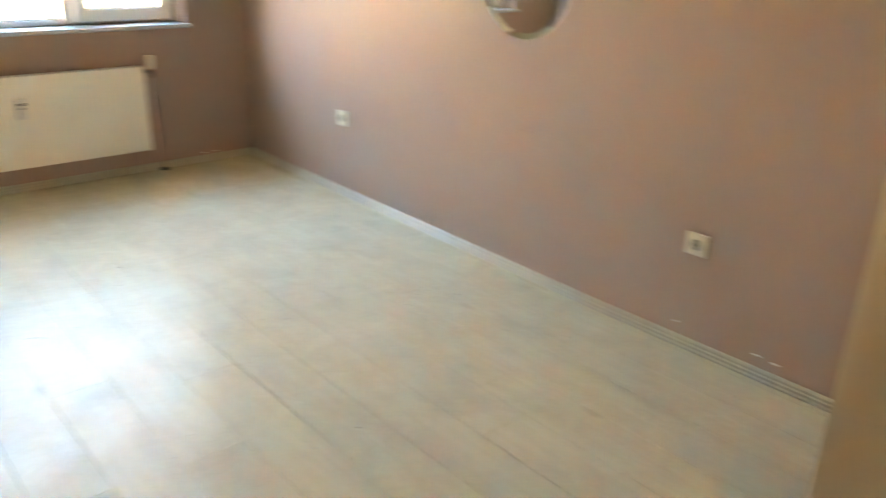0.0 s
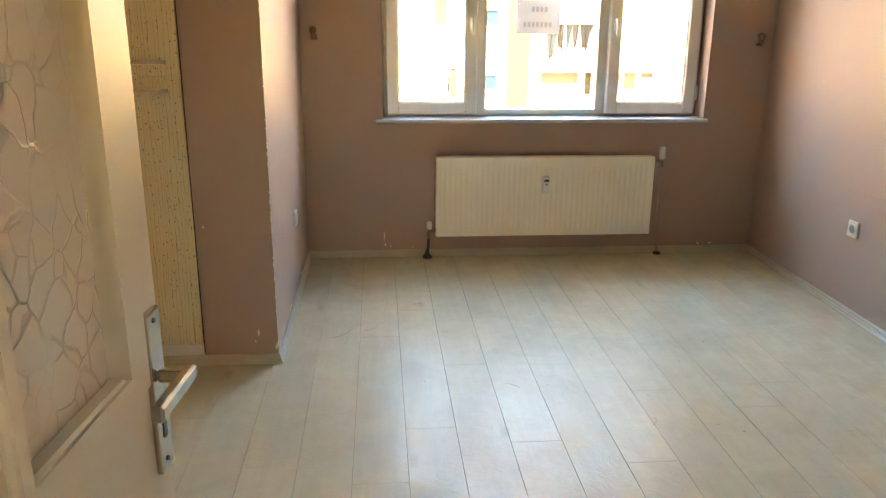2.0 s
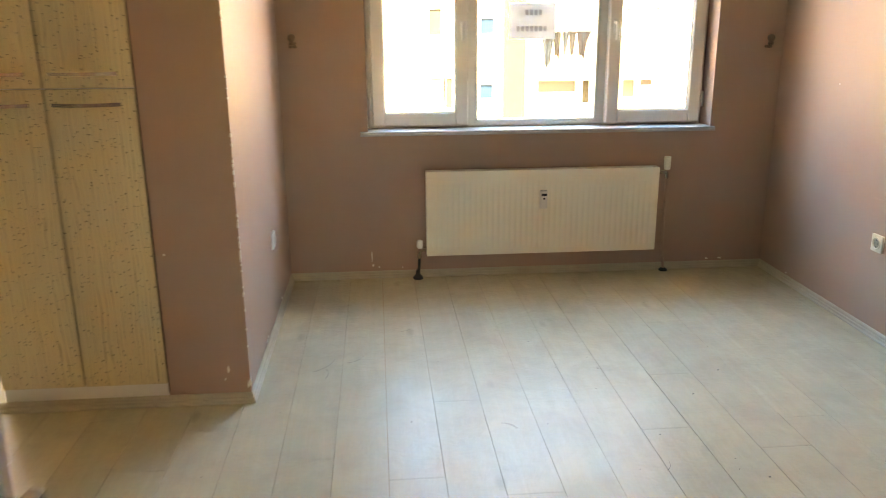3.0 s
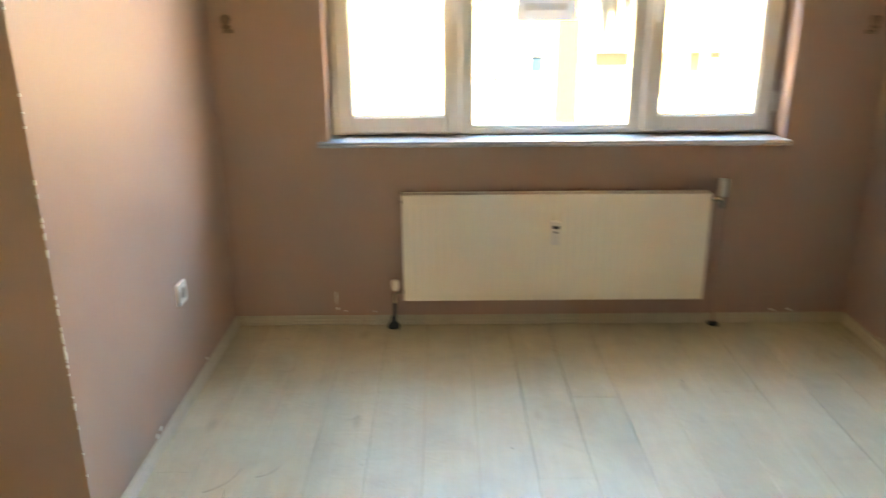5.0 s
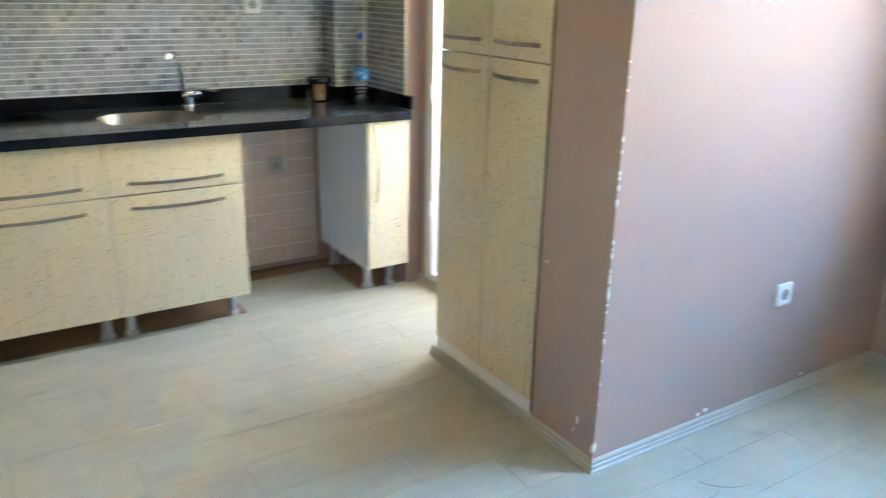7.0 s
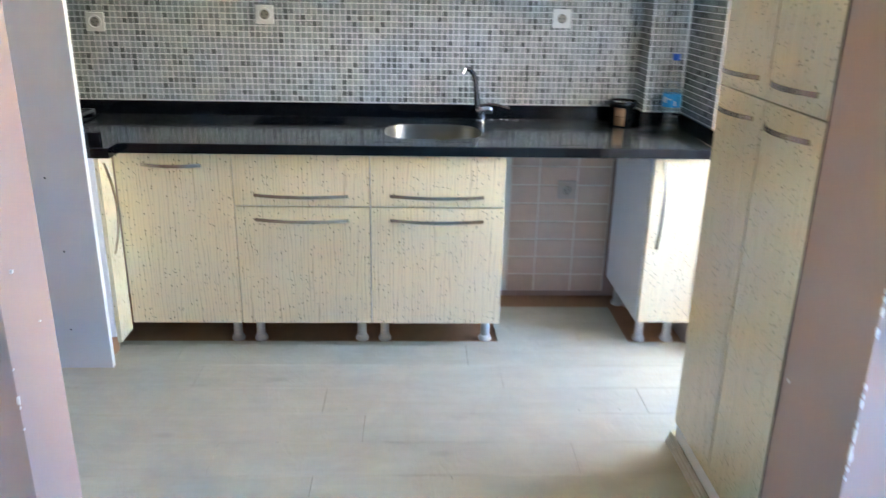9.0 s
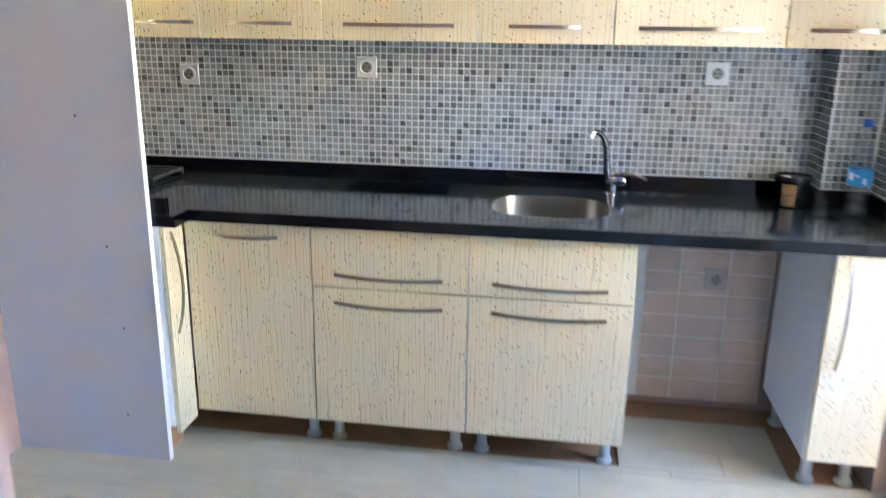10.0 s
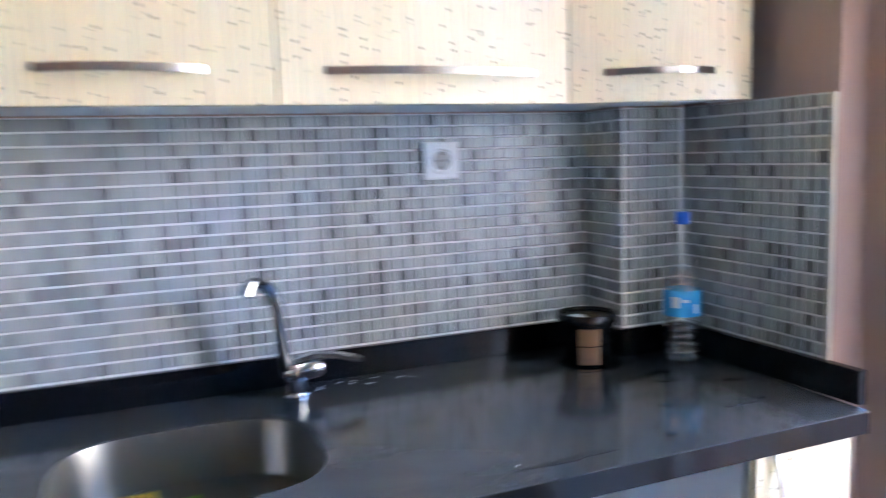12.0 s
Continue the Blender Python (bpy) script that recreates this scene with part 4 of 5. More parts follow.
sk = thing("sink", "oval undermount stainless steel sink bowl", "sink", (SINK[0], SINK[1], 0.784))
bm = bmesh.new()
loops = []
for s, z in ((1.06, 0.8975), (1.0, 0.8965), (0.985, 0.885), (0.965, 0.825), (0.93, 0.800), (0.82, 0.789), (0.45, 0.786), (0.16, 0.784)):
    loops.append([bm.verts.new((x, y, z)) for x, y in sink_loop(s, s)])
for a, b in zip(loops, loops[1:]):
    for k in range(len(a)):
        j = (k + 1) % len(a)
        bm.faces.new((a[k], a[j], b[j], b[k]))
bm.faces.new(loops[-1])
part("bowl", bm, INOX, sk, "", True)
part("drain", lathe(bmesh.new(), [(0, 0.7855), (0.030, 0.7855), (0.038, 0.7895), (0.040, 0.7885)], SINK[0], SINK[1], 24), CHROME, sk, "chrome drain", True)

sp = thing("sponge", "yellow sponge lying in the sink", "sponge", (-2.445, 2.45, 0.786))
part("foam", bx(-2.500, -2.412, 2.400, 2.492, 0.786, 0.808, 0.008, 2), SPONGE_Y, sp)
sp = thing("scourer", "green scouring pad lying in the sink", "sponge", (-2.42, 2.53, 0.786))
part("pad", bx(-2.470, -2.400, 2.502, 2.560, 0.786, 0.799, 0.006, 2), SPONGE_G, sp)

# ---- tap ----
TX, TY = -2.620, 2.765
fa = thing("kitchen_tap", "chrome single-lever kitchen tap with curved spout", "tap", (TX, TY, 0.900))
part("flange", lathe(bmesh.new(), [(0, 0.9), (0.025, 0.9), (0.025, 0.904), (0.021, 0.908), (0, 0.908)], TX, TY, 24), CHROME, fa, "", True)
part("body", tube(bmesh.new(), [(TX, TY, 0.905), (TX, TY + 0.002, 0.930), (TX, TY + 0.002, 0.950), (TX, TY + 0.002, 0.968)], [0.0175, 0.0200, 0.0240, 0.0200], 20), CHROME, fa, "", True)
part("cartridge", tube(bmesh.new(), [(TX, TY - 0.020, 0.946), (TX + 0.004, TY + 0.020, 0.953), (TX + 0.008, TY + 0.046, 0.957), (TX + 0.009, TY + 0.052, 0.958)], [0.0190, 0.0215, 0.0205, 0.0150], 20), CHROME, fa, "", True)
pts = [(TX, TY - 0.012, 0.945), (TX + 0.002, TY - 0.020, 0.985), (TX + 0.005, TY - 0.024, 1.03), (TX + 0.010, TY - 0.030, 1.08), (TX + 0.016, TY - 0.041, 1.115), (TX + 0.026, TY - 0.058, 1.135), (TX + 0.036, TY - 0.075, 1.139), (TX + 0.044, TY - 0.088, 1.134)]
part("spout", tube(bmesh.new(), pts, [0.017, 0.015, 0.0130, 0.0120, 0.0115, 0.011, 0.011, 0.011], 18), CHROME_DARK_REFLECTION, fa, "", True)
part("aerator", tube(bmesh.new(), [(TX + 0.042, TY - 0.083, 1.142), (TX + 0.050, TY - 0.094, 1.118)], [0.0135, 0.0135], 16), CHROME, fa, "", True)
part("lever", ribbon(bmesh.new(), [(TX + 0.002, TY - 0.006, 0.973), (TX + 0.008, TY + 0.035, 0.982), (TX + 0.018, TY + 0.080, 0.978), (TX + 0.026, TY + 0.125, 0.966)], XV, 0.028, ZV, 0.009), CHROME, fa, "flat chrome lever")

# ---- things on the worktop ----
tubx, tuby = -2.555, 3.400
tb = thing("plastic_tub", "round black plastic tub with lid and copper label", "tub", (tubx, tuby, 0.900))
part("body", lathe(bmesh.new(), [(0, 0.9005), (0.048, 0.9005), (0.051, 0.904), (0.055, 1.000), (0, 1.000)], tubx, tuby, 28), TUB_BLACK, tb, "", True)
part("lid", lathe(bmesh.new(), [(0.0555, 0.986), (0.0615, 0.986), (0.0620, 0.991), (0.0655, 0.994), (0.0665, 1.008), (0.0650, 1.013), (0.0610, 1.013), (0.0580, 1.007), (0, 1.007)], tubx, tuby, 28), TUB_BLACK, tb, "black lid with raised rim", True)
b = bmesh.new()
cols = [(math.cos(a), math.sin(a)) for a in (radians(-52 + k * 5) for k in range(11))]
low = [b.verts.new((tubx + c * 0.0527, tuby + s * 0.0527, 0.906)) for c, s in cols]
high = [b.verts.new((tubx + c * 0.0560, tuby + s * 0.0560, 0.985)) for c, s in cols]
for k in range(len(cols) - 1):
    b.faces.new((low[k], low[k + 1], high[k + 1], high[k]))
bmesh.ops.solidify(b, geom=list(b.faces), thickness=0.0006)
part("label", b, COPPER_PAPER, tb, "copper paper label")
part("label_line", lathe(bmesh.new(), [(0.0550, 0.9455), (0.0555, 0.9455), (0.0556, 0.9475), (0.0551, 0.9475)], tubx, tuby, 28), TUB_BLACK, tb, "thin dark band")
part("sticker", boxes((tubx - 0.012, tubx + 0.022, tuby - 0.038, tuby - 0.012, 1.0068, 1.0078)), LABEL_WHITE, tb, "torn white sticker on the lid")

bx0, by0 = -2.470, 3.592
bo = thing("water_bottle", "half-empty clear plastic water bottle with blue label and cap", "bottle", (bx0, by0, 0.900))
prof = [(0, 0.9031), (0.024, 0.9010), (0.038, 0.9052), (0.041, 0.9157)]
for k in range(4):
    z = 0.9261 + k * 0.017
    prof += [(0.0412, z), (0.0388, z + 0.008), (0.0412, z + 0.015)]
prof += [(0.0400, 1.0045), (0.0395, 1.0568), (0.0412, 1.0630)]
for k in range(2):
    z = 1.0693 + k * 0.015
    prof += [(0.0390, z), (0.0370 - 0.004 * k, z + 0.008)]
prof += [(0.029, 1.1142), (0.021, 1.1403), (0.0145, 1.1665), (0.0130, 1.1926), (0.0130, 1.2093)]
part("bottle_wall", lathe(bmesh.new(), prof, bx0, by0, 32), PET, bo, "", True)
part("cap", lathe(bmesh.new(), [(0.0155, 1.2010), (0.0160, 1.2051), (0.0160, 1.2239), (0.0145, 1.2271), (0, 1.2271)], bx0, by0, 24), BLUE, bo, "blue screw cap", True)
lb = part("label", lathe(bmesh.new(), [(0.0412, 1.0024), (0.0416, 1.0045), (0.0412, 1.0568), (0.0406, 1.0588)], bx0, by0, 32), LABEL_BLUE, bo, "blue printed label", True)
b = bmesh.new()
for a0, a1, z0, z1 in ((-72, -48, 1.022, 1.046), (-40, -22, 1.034, 1.041), (-4, 9, 1.010, 1.030)):
    q = []
    for k in range(4):
        for z in (z0, z1):
            a = radians(a0 + (a1 - a0) * k / 3)
            q.append(b.verts.new((bx0 + 0.0420 * math.cos(a), by0 + 0.0420 * math.sin(a), z)))
    for k in range(3):
        b.faces.new((q[2 * k], q[2 * k + 2], q[2 * k + 3], q[2 * k + 1]))
part("print", b, LABEL_WHITE, lb, "white print bars")

# dried and wet marks on the stone
rng = random.Random(11)


def blot(cx, cy, rx, ry, wob=0.25, z=0.9004, n=22):
    b = bmesh.new()
    ph = rng.uniform(0, 6)
    vs = []
    for k in range(n):
        a = 2 * math.pi * k / n
        f = 1 + wob * (0.6 * math.sin(2 * a + ph) + 0.4 * math.sin(5 * a + 2 * ph))
        vs.append(b.verts.new((cx + rx * f * math.cos(a), cy + ry * f * math.sin(a), z)))
    b.faces.new(vs)
    ex = bmesh.ops.extrude_face_region(b, geom=list(b.faces))
    bmesh.ops.translate(b, verts=[v for v in ex["geom"] if isinstance(v, bmesh.types.BMVert)], vec=(0, 0, 0.0004))
    return b


for cx, cy, rx, ry, wob in ((-2.545, 3.402, 0.070, 0.075, 0.12), (-2.384, 3.478, 0.038, 0.046, 0.08), (-2.30, 3.575, 0.014, 0.018, 0.2), (-2.115, 3.275, 0.008, 0.010, 0.15), (-2.185, 3.50, 0.010, 0.045, 0.5),
                            (-2.10, 3.07, 0.010, 0.07, 0.55), (-2.24, 3.36, 0.012, 0.014, 0.3), (-2.12, 2.36, 0.006, 0.05, 0.5), (-2.135, 2.62, 0.006, 0.06, 0.5), (-2.18, 2.03, 0.008, 0.03, 0.4)):
    part("stain", blot(cx, cy, rx, ry, wob), STAIN, wt, "wet dark mark")
b = bmesh.new()
for k in range(12):
    cx, cy = rng.uniform(-2.67, -2.63), rng.uniform(2.80, 3.1)
    box(b, cx, cx + rng.uniform(0.001, 0.003), cy, cy + rng.uniform(0.002, 0.006), 0.8995, 0.9008)
for k in range(7):
    cx, cy = rng.uniform(-2.5, -2.1), rng.uniform(1.7, 3.4)
    box(b, cx, cx + 0.0015, cy, cy + 0.003, 0.8995, 0.9008)
part("crumbs", b, PLASTER, wt, "pale crumbs and plaster specks")["kind"] = "stuff"

gp = thing("glass_plate", "glossy black glass plate set flat in the worktop", "plate", (-2.54, 1.95, 0.900))
part("glass", bx(-2.655, -2.455, 1.752, 2.150, 0.8996, 0.9025, 0.001), BLACK_GLASS, gp)

hob = thing("gas_hob", "black gas hob with cast iron grates", "hob", (-2.35, 0.88, 0.900))
part("glass", bx(-2.64, -2.06, 0.70, 1.035, 0.8996, 0.908, 0.002), BLACK_GLASS, hob)
for x in (-2.50, -2.21):
    g = bmesh.new()
    for y in (0.73, 0.87, 1.015):
        box(g, x - 0.125, x + 0.125, y - 0.005, y + 0.005, 0.922, 0.932)
    for k in range(5):
        box(g, x - 0.125 + k * 0.0600, x - 0.115 + k * 0.0600, 0.725, 1.02, 0.926, 0.934)
    for xx in (x - 0.12, x + 0.12):
        for y in (0.73, 1.015):
            box(g, xx - 0.005, xx + 0.005, y - 0.005, y + 0.005, 0.907, 0.925)
    part("grate", g, IRON, hob)
    part("burner", lathe(bmesh.new(), [(0, 0.908), (0.045, 0.908), (0.045, 0.916), (0.032, 0.921), (0, 0.921)], x, 0.87, 20), IRON, hob)
part("knob", lathe(bmesh.new(), [(0, 0.9), (0.018, 0.9), (0.016, 0.922), (0, 0.924)], -2.10, 1.13, 16), DARK, hob)

# ---- wall cabinets ----
UX, UZ, UTOP = -2.420, 1.456, 2.16


def wall_cabinet(y0, y1, h0, h1, label, x1=None):
    x1 = UX if x1 is None else x1
    c = thing("wall_cabinet", label, "cabinet", (-2.56, (y0 + y1) / 2, UZ), "kitchen wall cabinets")
    part("body", bx(WEST + 0.002, UX - 0.032, y0 + 0.001, y1 - 0.001, UZ + 0.004, UTOP), MELAMINE, c)
    if x1 == UX:
        d = part("door", bx(UX - 0.018, UX, y0 + 0.002, y1 - 0.002, UZ, UTOP, 0.0015), BAMBOO, c)
        handle(d, (UX, h0, UZ + 0.056), (UX, h1, UZ + 0.056), XV, ZV)
    else:
        # gently bulging end door
        b = bmesh.new()
        rows = []
        for k in range(13):
            s = k / 12
            x = UX + (x1 - UX) * (s ** 1.3) + 0.018 * math.sin(math.pi * s)
            y = y0 + 0.002 + (y1 - y0 - 0.004) * s
            rows.append([b.verts.new(v) for v in ((x, y, UZ), (x, y, UTOP), (x - 0.018, y, UTOP), (x - 0.018, y, UZ))])
        for a, e in zip(rows, rows[1:]):
            for k in range(4):
                b.faces.new((a[k], a[(k + 1) % 4], e[(k + 1) % 4], e[k]))
        b.faces.new(rows[0])
        b.faces.new(rows[-1][::-1])
        d = part("door", b, BAMBOO, c, "", True)
        part("end_panel", bx(UX - 0.02, x1 - 0.016, y1 - 0.018, y1 - 0.002, UZ, UTOP), MELAMINE, c)
        hx = [UX + (x1 - UX) * (s ** 1.3) + 0.018 * math.sin(math.pi * s) for s in ((h0 - y0) / (y1 - y0), (h1 - y0) / (y1 - y0))]
        part("handle", ribbon(bmesh.new(), bow((hx[0], h0, UZ + 0.056), (hx[1], h1, UZ + 0.056), XV, 0.034), ZV, 0.013, XV, 0.005), STEEL, d, "bowed brushed nickel handle")
    return c


plain = "cream speckled wall cabinet with a low nickel handle"
wall_cabinet(0.965, 1.237, 0.985, 1.212, plain)
wall_cabinet(1.237, 1.700, 1.345, 1.585, plain)
wall_cabinet(1.700, 2.262, 1.778, 2.175, "wide cream speckled wall cabinet with a long handle")
wall_cabinet(2.262, 2.722, 2.366, 2.610, plain)
wall_cabinet(2.722, 3.280, 2.803, 3.203, "wide cream speckled wall cabinet with a long handle")
wall_cabinet(3.280, 3.640, 3.345, 3.555, "cream speckled end wall cabinet with a bulging glossy door", -2.325)
wc = thing("wall_cabinet", "cream speckled return wall cabinet against the tall panel", "cabinet", (-2.18, 0.8, UZ), "kitchen wall cabinets")
part("body", bx(WEST + 0.002, -1.948, KITCHEN_S + 0.002, 0.945, UZ + 0.004, UTOP), MELAMINE, wc)
d = part("door", bx(UX + 0.003, -1.950, 0.945, 0.963, UZ, UTOP, 0.0015), BAMBOO, wc)
handle(d, (-2.33, 0.963, UZ + 0.056), (-2.05, 0.963, UZ + 0.056), YV, ZV)

# ---- pantry ----
PY = 3.366
pa = thing("pantry_cabinet", "tall glossy cream speckled pantry cabinet with four doors", "cabinet", (-1.05, 3.55, 0.0))
part("body", bx(-1.366, -0.738, PY + 0.032, BALCONY_WALL - 0.002, 0.055, 2.32), MELAMINE, pa)
part("plinth", bx(-1.360, -0.742, PY + 0.006, PY + 0.020, 0.0, 0.094), EDGE_BAND, pa, "white plinth")
PANTRY = [(-1.366, -1.054), (-1.052, -0.738)]
for (x0, x1), (h0, h1) in zip(PANTRY, ((-1.345, -1.105), (-1.028, -0.790))):
    for z0, z1, hz in ((0.094, 1.235, 1.181), (1.239, 2.32, 1.288)):
        d = part("door", bx(x0 + 0.002, x1 - 0.002, PY, PY + 0.018, z0, z1, 0.0015), BAMBOO, pa)
        part("handle", ribbon(bmesh.new(), bow((h0, PY, hz), (h1, PY, hz), (0, -1, 0), 0.030), ZV, 0.013, (0, -1, 0), 0.005), STEEL, d, "bowed brushed nickel handle")
part("scribe_strip", bx(-0.7375, -0.7335, PY + 0.002, PY + 0.018, 0.055, 2.32), RED_WOOD, pa, "dark gap strip")

# ---- balcony door and balcony ----
bd = thing("door_2", "white plastic balcony door standing open outwards", "door", (-1.7, 3.85, 0.045))
bd["kind"] = "structure"
bm = boxes((-2.08, -2.015, BALCONY_WALL - 0.012, BALCONY_WALL + 0.07, 0.045, 2.12), (-1.40, -1.34, BALCONY_WALL - 0.012, BALCONY_WALL + 0.07, 0.045, 2.12), (-2.015, -1.40, BALCONY_WALL - 0.012, BALCONY_WALL + 0.07, 2.055, 2.12),
           (-2.015, -1.40, BALCONY_WALL - 0.010, BALCONY_WALL + 0.07, 0.045, 0.085), bevel=0.004)
part("door_frame", bm, PVC, bd)
lf = part("leaf", boxes((-2.085, -2.020, 3.835, 3.925, 0.084, 2.06), (-2.085, -2.020, 4.365, 4.455, 0.084, 2.06), (-2.083, -2.022, 3.925, 4.365, 0.084, 0.80), (-2.083, -2.022, 3.925, 4.365, 1.97, 2.06), bevel=0.004), PVC, bd, "white panelled leaf")
part("pane", bx(-2.058, -2.048, 3.92, 4.37, 0.79, 1.98), CLEAR, lf)
for z in (0.42, 0.98, 1.55):
    b = lathe(bmesh.new(), [(0, z - 0.04), (0.009, z - 0.038), (0.009, z + 0.038), (0, z + 0.04)], -2.018, BALCONY_WALL - 0.014, 10)
    box(b, -2.040, -2.018, BALCONY_WALL - 0.018, BALCONY_WALL - 0.010, z - 0.03, z + 0.03, 0.002)
    part("hinge", b, PLASTIC_WHITE, bd)
structure("floor_balcony", boxes((WEST, BLOCK_W, BALCONY_WALL + 0.2, 5.0, -0.2, 0.078), (-2.014, -1.401, BALCONY_WALL + 0.071, BALCONY_WALL + 0.2, 0.0, 0.078)), TERRACOTTA, "terracotta tiled balcony floor", "floor")
structure("wall_balcony", boxes((WEST, BLOCK_W, 4.93, 5.08, -0.2, 1.0), (BLOCK_W - 0.02, BLOCK_W, BALCONY_WALL + 0.2, 4.93, -0.2, TOP)), RENDER_WHITE, "white rendered balcony parapet", "wall")

# ---- pipe in the niche ----
wp = thing("water_pipe", "thin brown water pipe with a small valve fixed under the worktop", "pipe", (-2.690, 3.1, 0.80))
part("pipe", tube(bmesh.new(), [(-2.690, 2.84, 0.806), (-2.688, 3.05, 0.809), (-2.690, 3.20, 0.815), (-2.690, 3.415, 0.830)], 0.007, 8), RED_WOOD, wp, "", True)
part("valve", boxes((-2.705, -2.672, 3.255, 3.300, 0.808, 0.840), (-2.698, -2.680, 3.300, 3.345, 0.815, 0.833), bevel=0.003), STEEL, wp, "small metal valve")
part("clip", bx(-2.712, -2.681, 3.03, 3.045, 0.798, 0.820, 0.002), PLASTIC_GREY, wp)

# ---- niche wall tiles ----
part("plaster_strip", bx(WEST, WEST + 0.003, 2.70, 2.929, 0.02, 0.858), PLASTER, west, "bare white plaster strip beside the tiles")
b = bx(WEST, WEST + 0.003, 2.930, 3.424, 0.02, 0.858)
niche = part("tile_joints", b, TILE_JOINT, west)
TILE_MESH = {}


def tile_piece(parent, name, size, place, material, bevel=0.0015):
    """One proud tile; alike tiles share a mesh."""
    key = (name, tuple(round(s, 4) for s in size))
    if key not in TILE_MESH:
        TILE_MESH[key] = mesh_of(name, bx(-size[0] / 2, size[0] / 2, -size[1] / 2, size[1] / 2, -size[2] / 2, size[2] / 2, bevel), material)
    ob = new(name, TILE_MESH[key])
    ob.parent = parent
    ob.location = place
    return ob


ys = [2.932, 3.070, 3.257, 3.422]
for y0, y1 in zip(ys, ys[1:]):
    for k in range(9):
        z0, z1 = 0.022 + k * 0.0928, 0.022 + (k + 1) * 0.0928 - 0.007
        tile_piece(west, "wall_tile", (0.006, y1 - y0 - 0.007, z1 - z0), (WEST + 0.004, (y0 + y1) / 2, (z0 + z1) / 2), WALL_TILE)

# ---- mosaic splashback ----
P, PZ, S, Z0 = 0.02555, 0.02584, 0.0223, 0.965
ROWS_N = 19
part("grout_bed", boxes((WEST, WEST + 0.0076, KITCHEN_S, 3.505, 0.962, UZ), (WEST + 0.15, WEST + 0.1576, 3.4976, KITCHEN_N, 0.962, UZ), (WEST + 0.0076, WEST + 0.15, 3.4976, 3.505, 0.962, UZ), (WEST + 0.1576, -2.161, KITCHEN_N - 0.0076, KITCHEN_N, 0.962, UZ)), GROUT, west)
part("edge_trim", bx(-2.161, -2.153, KITCHEN_N - 0.011, KITCHEN_N, 0.962, UZ), SKIRT, west, "beige tile edge trim")
verts, faces = [], []


def add_tile(x, y, z, axis):
    """One slightly domed mosaic tile; axis: the way it faces (0: +x, 1: -y)."""
    h, c, n = S / 2, S / 2 - 0.002, len(verts)
    jit = random.uniform(-0.0004, 0.0004)
    for r, d in ((h, 0.0), (h, 0.0035), (c, 0.0050)):
        for a, e in ((-r, -r), (r, -r), (r, r), (-r, r)):
            verts.append((x + d + jit, y + a, z + e) if axis == 0 else (x + a, y - d - jit, z + e))
    for k in range(4):
        j = (k + 1) % 4
        for lo, hi in ((n, n + 4), (n + 4, n + 8)):
            f = (lo + k, lo + j, hi + j, hi + k)
            faces.append(f)
    faces.append((n + 8, n + 9, n + 10, n + 11))


cols = 111
near = (69, 85)
tile = (0.006, S, S)
for k in range(cols):
    y = KITCHEN_S + 0.008 + (k + 0.5) * P
    for r in range(ROWS_N):
        z = Z0 + (r + 0.5) * PZ
        if near[0] <= k < near[1]:
            tile_piece(west, "mosaic_tile", tile, (WEST + 0.006, y, z), TILE_A, 0.0018)
        else:
            add_tile(WEST + 0.004, y, z, 0)
for r in range(ROWS_N):
    z = Z0 + (r + 0.5) * PZ
    for k in range(6):
        add_tile(WEST + 0.012 + (k + 0.5) * 0.0245, 3.501, z, 1)
        add_tile(WEST + 0.154, 3.506 + (k + 0.5) * P, z, 0)
    for k in range(16):
        add_tile(-2.557 + (k + 0.5) * 0.0246, KITCHEN_N - 0.004, z, 1)
me = bpy.data.meshes.new("mosaic_tiles")
me.from_pydata(verts, [], faces)
me.update()
me.materials.append(TILE_B)
ob = new("mosaic_tiles", me)
ob.parent = west
tagged(ob, "small grey-green square mosaic tiles", kind="stuff")

# ---- opposite building ----
FY = 16.0
fb = thing("apartment_building", "sunlit cream apartment building across the street with balconies", "building", (2.0, FY, -9.0))
part("wall", bx(-16, 20, FY, FY + 8, -9.0, 4.9), FACADE, fb)
part("roof", bx(-16.4, 20.4, FY - 0.4, FY + 8.4, 4.9, 5.1), RENDER_WHITE, fb)
part("pilaster", bx(2.62, 3.02, FY - 0.25, FY, -9.0, 4.9), FACADE_YELLOW, fb, "yellow rendered strip")


def far_window(x, z, w, h, material, label=""):
    f = part("window", ring(bmesh.new(), x - w / 2 - 0.06, x + w / 2 + 0.06, z - h / 2 - 0.06, z + h / 2 + 0.06, FY - 0.07, FY + 0.01, 0.06, 0.0), PVC, fb, label)
    part("pane", bx(x - w / 2, x + w / 2, FY - 0.03, FY - 0.01, z - h / 2, z + h / 2), material, f)


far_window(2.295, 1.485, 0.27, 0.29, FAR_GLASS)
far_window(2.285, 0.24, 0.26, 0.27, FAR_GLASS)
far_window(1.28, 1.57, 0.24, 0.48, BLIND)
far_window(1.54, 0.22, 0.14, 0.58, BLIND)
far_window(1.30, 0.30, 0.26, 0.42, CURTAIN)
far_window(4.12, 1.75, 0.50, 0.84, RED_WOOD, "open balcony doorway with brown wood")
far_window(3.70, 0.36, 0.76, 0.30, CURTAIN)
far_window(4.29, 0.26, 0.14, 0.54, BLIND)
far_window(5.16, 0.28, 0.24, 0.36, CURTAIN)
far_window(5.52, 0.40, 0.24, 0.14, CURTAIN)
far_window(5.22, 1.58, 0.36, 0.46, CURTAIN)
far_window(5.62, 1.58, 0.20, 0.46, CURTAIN)
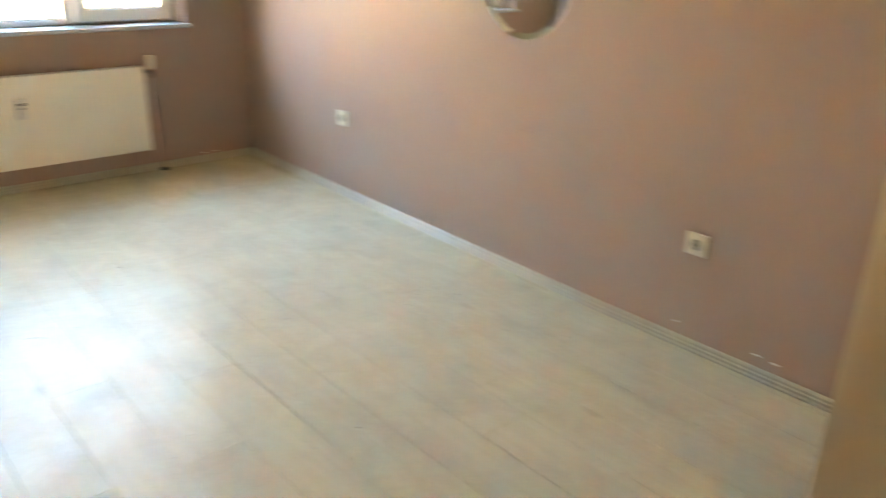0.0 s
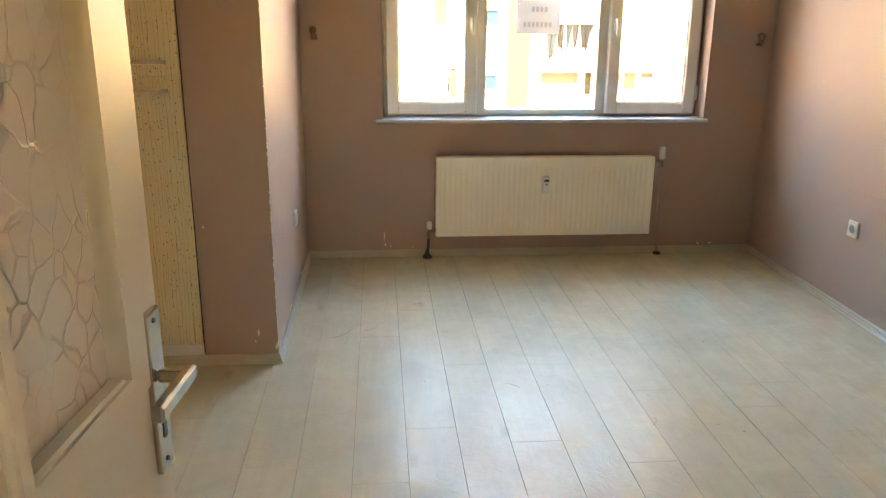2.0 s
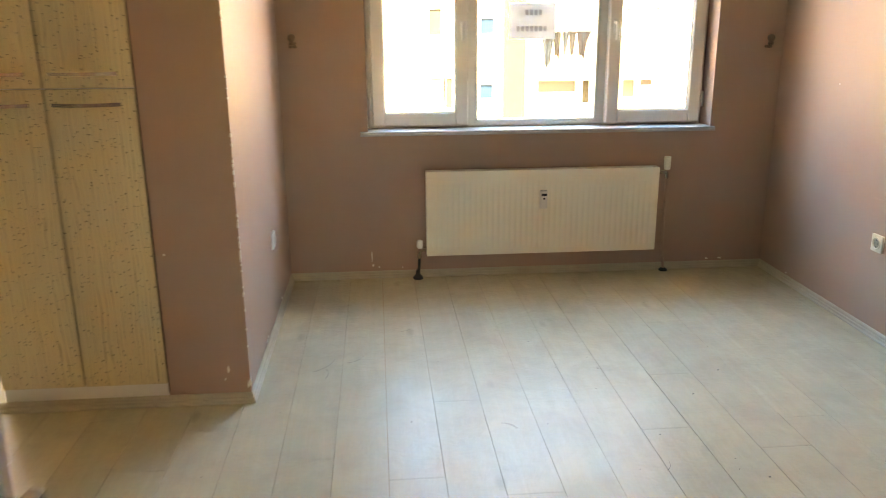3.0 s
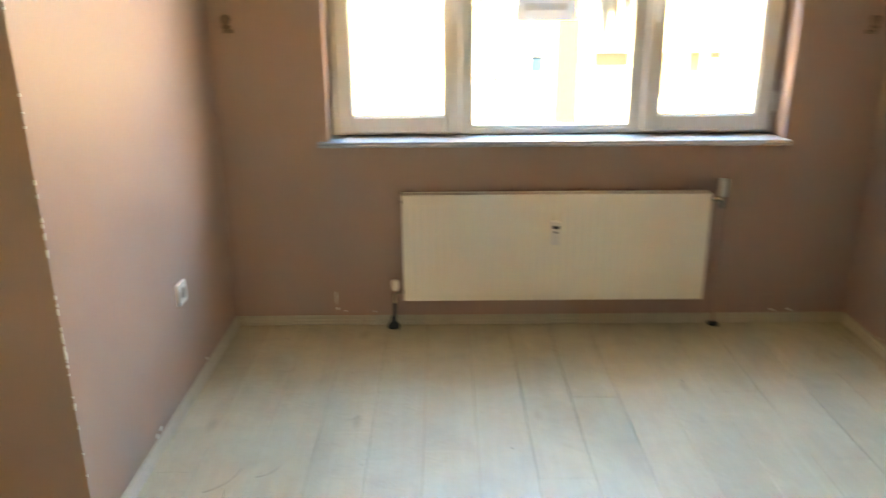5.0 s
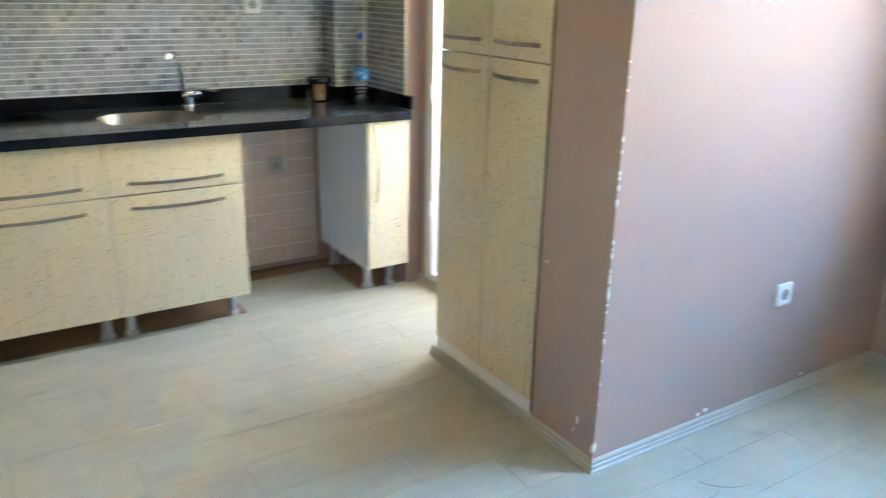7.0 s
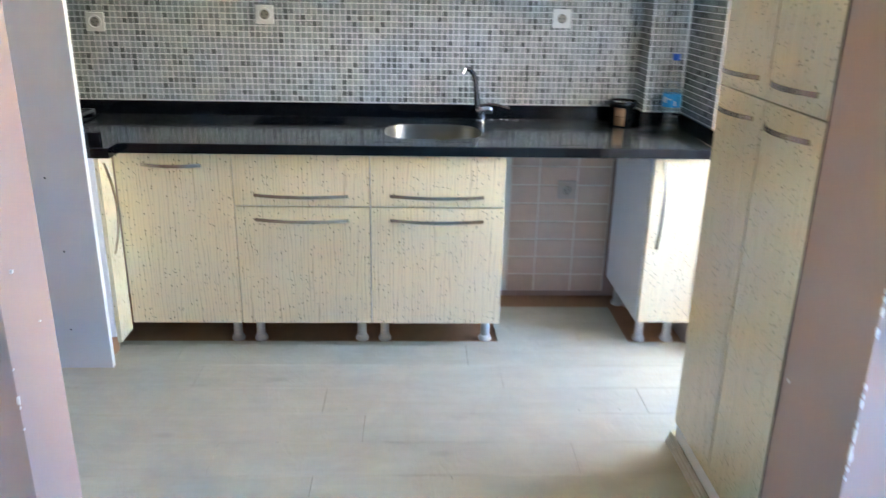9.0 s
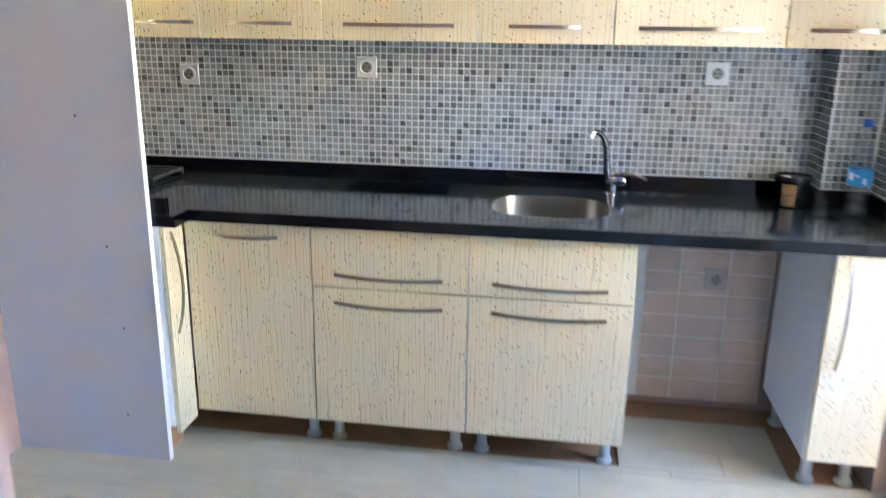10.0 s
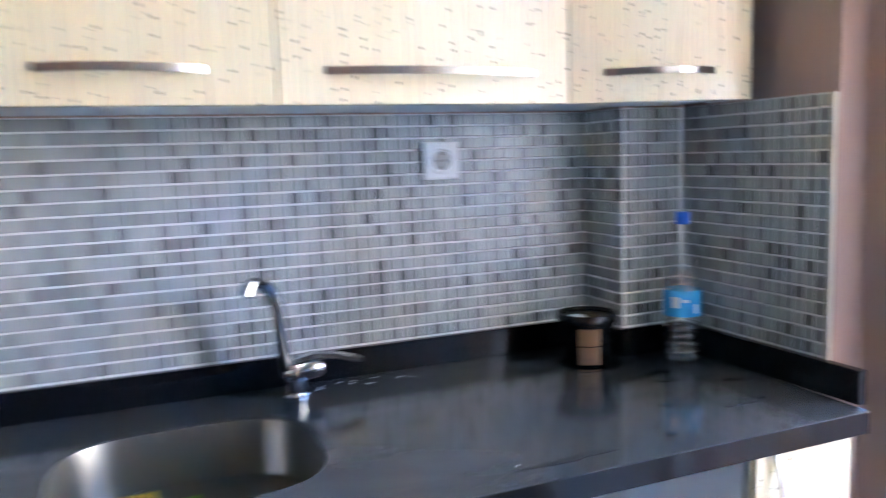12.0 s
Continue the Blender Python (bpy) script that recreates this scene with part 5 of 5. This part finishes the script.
bal = part("balcony", boxes((3.2, 7.4, FY - 0.7, FY, 0.48, 0.58), (3.2, 7.4, FY - 0.7, FY - 0.62, 0.58, 0.64), (3.3, 7.4, FY - 0.7, FY, -0.75, -0.63)), FACADE, fb)
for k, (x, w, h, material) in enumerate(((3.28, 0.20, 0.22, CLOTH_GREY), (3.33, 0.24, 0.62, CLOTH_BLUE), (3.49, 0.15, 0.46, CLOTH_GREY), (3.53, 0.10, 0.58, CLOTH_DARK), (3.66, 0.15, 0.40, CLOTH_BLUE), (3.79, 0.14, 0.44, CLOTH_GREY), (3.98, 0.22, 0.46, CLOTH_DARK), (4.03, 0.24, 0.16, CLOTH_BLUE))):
    lt = thing("laundry", "washed clothes hanging on a line below the balcony window", "laundry", (x, FY - 0.85, 1.36), "laundry on the line")
    b = bmesh.new()
    n = 8
    rows = []
    for i in range(n + 1):
        s = i / n - 0.5
        rows.append([b.verts.new((x + s * w * (1 - 0.15 * j), FY - 0.85 + 0.03 * math.sin(9 * s + k) + 0.01 * j, 1.37 - h * j / 4 * (1 + 0.08 * math.sin(5 * s + 2 * k)))) for j in range(5)])
    for a, e in zip(rows, rows[1:]):
        for j in range(4):
            b.faces.new((a[j], a[j + 1], e[j + 1], e[j]))
    bmesh.ops.solidify(b, geom=list(b.faces), thickness=0.008)
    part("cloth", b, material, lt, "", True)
ln = thing("washing_line", "thin washing line strung along the balcony", "washing line", (3.9, FY - 0.85, 1.37))
part("line", tube(bmesh.new(), [(3.2, FY - 0.85, 1.375), (4.6, FY - 0.85, 1.375)], 0.006, 6), DARK, ln)
for x in (3.2, 4.6):
    part("bracket", boxes((x - 0.015, x + 0.015, FY - 0.88, FY, 1.36, 1.385)), DARK, ln)
structure("ground", bx(-300, 300, -300, 300, -9.3, -9.0), ASPHALT, "grey street ground between the buildings", "ground")

# ---- laminate planks, laid along y ----
rng = random.Random(21)
PW, LEN = 0.1875, 1.215
KNOWN = {-1: 2.90, 3: 2.63, 1: 2.75, 5: 3.685, 6: 2.995, 2: 3.29, -9: 2.13, -8: 2.29, -7: 1.80, -6: 2.145, -10: 2.82, 0: 3.62, 4: 2.05, 7: 3.45}
for k in range(-14, 14):
    xa, xb = max(-0.07 + k * PW, -2.555), min(-0.07 + (k + 1) * PW, EAST + 0.04)
    if xb <= xa:
        continue
    spans = []
    if xb <= -2.17:
        spans = [(2.834, 3.422)]
    elif xa < -2.17:
        spans = [(2.834, 3.422)]
        spans.append(None)
    else:
        spans = [(SOUTH - 0.2, BALCONY_WALL - 0.001 if xb < BLOCK_E else NORTH)]
    for sp_ in spans:
        lo_x, hi_x = xa, xb
        if sp_ is None:
            lo_x, lo, hi = -2.17, SOUTH, BALCONY_WALL - 0.001
        else:
            lo, hi = sp_
            if xa < -2.17 < xb:
                hi_x = -2.17
        start = KNOWN.get(k, rng.uniform(0, LEN))
        y = start - LEN * math.ceil((start - lo) / LEN)
        while y < hi:
            a, b_ = max(y, lo), min(y + LEN, hi)
            if b_ - a > 0.01 and hi_x - lo_x > 0.008:
                tile_piece(floor, "plank", (hi_x - lo_x - 0.0014, b_ - a - 0.0014, 0.010), ((lo_x + hi_x) / 2, (a + b_) / 2, -0.005), LAMINATE, 0.0004)
            y += LEN

# ---- specks and scuffs on the floor ----
b = bmesh.new()
for k in range(70):
    x, y = rng.uniform(-1.9, 2.4), rng.uniform(0.9, 4.8)
    if x < BLOCK_E + 0.03 and (y < 1.75 or y > 3.3):
        continue
    s = rng.choice((0.0015, 0.002, 0.003))
    box(b, x, x + s * rng.uniform(1, 2.5), y, y + s, -0.0005, 0.0012)
part("grit", b, DARK, floor, "dark grit specks")["kind"] = "stuff"
SCUFF = simple("grey_scuff", (0.20, 0.175, 0.14), 0.5, var=0.2, size=60)
for x, y, turn_, length in ((-0.20, 3.62, 25, 0.16), (-0.14, 3.55, 60, 0.09), (-0.05, 3.70, 15, 0.10), (0.60, 3.05, 110, 0.07), (1.05, 2.72, 35, 0.06), (0.2, 4.05, 5, 0.06)):
    pts = [(x + length * s * math.cos(radians(turn_ + 30 * s)), y + length * s * math.sin(radians(turn_ + 30 * s)), 0.0002) for s in (0, 0.2, 0.4, 0.6, 0.8, 1.0)]
    part("scuff", ribbon(bmesh.new(), pts, (-math.sin(radians(turn_)), math.cos(radians(turn_)), 0), 0.0022, ZV, 0.0008), SCUFF, floor)
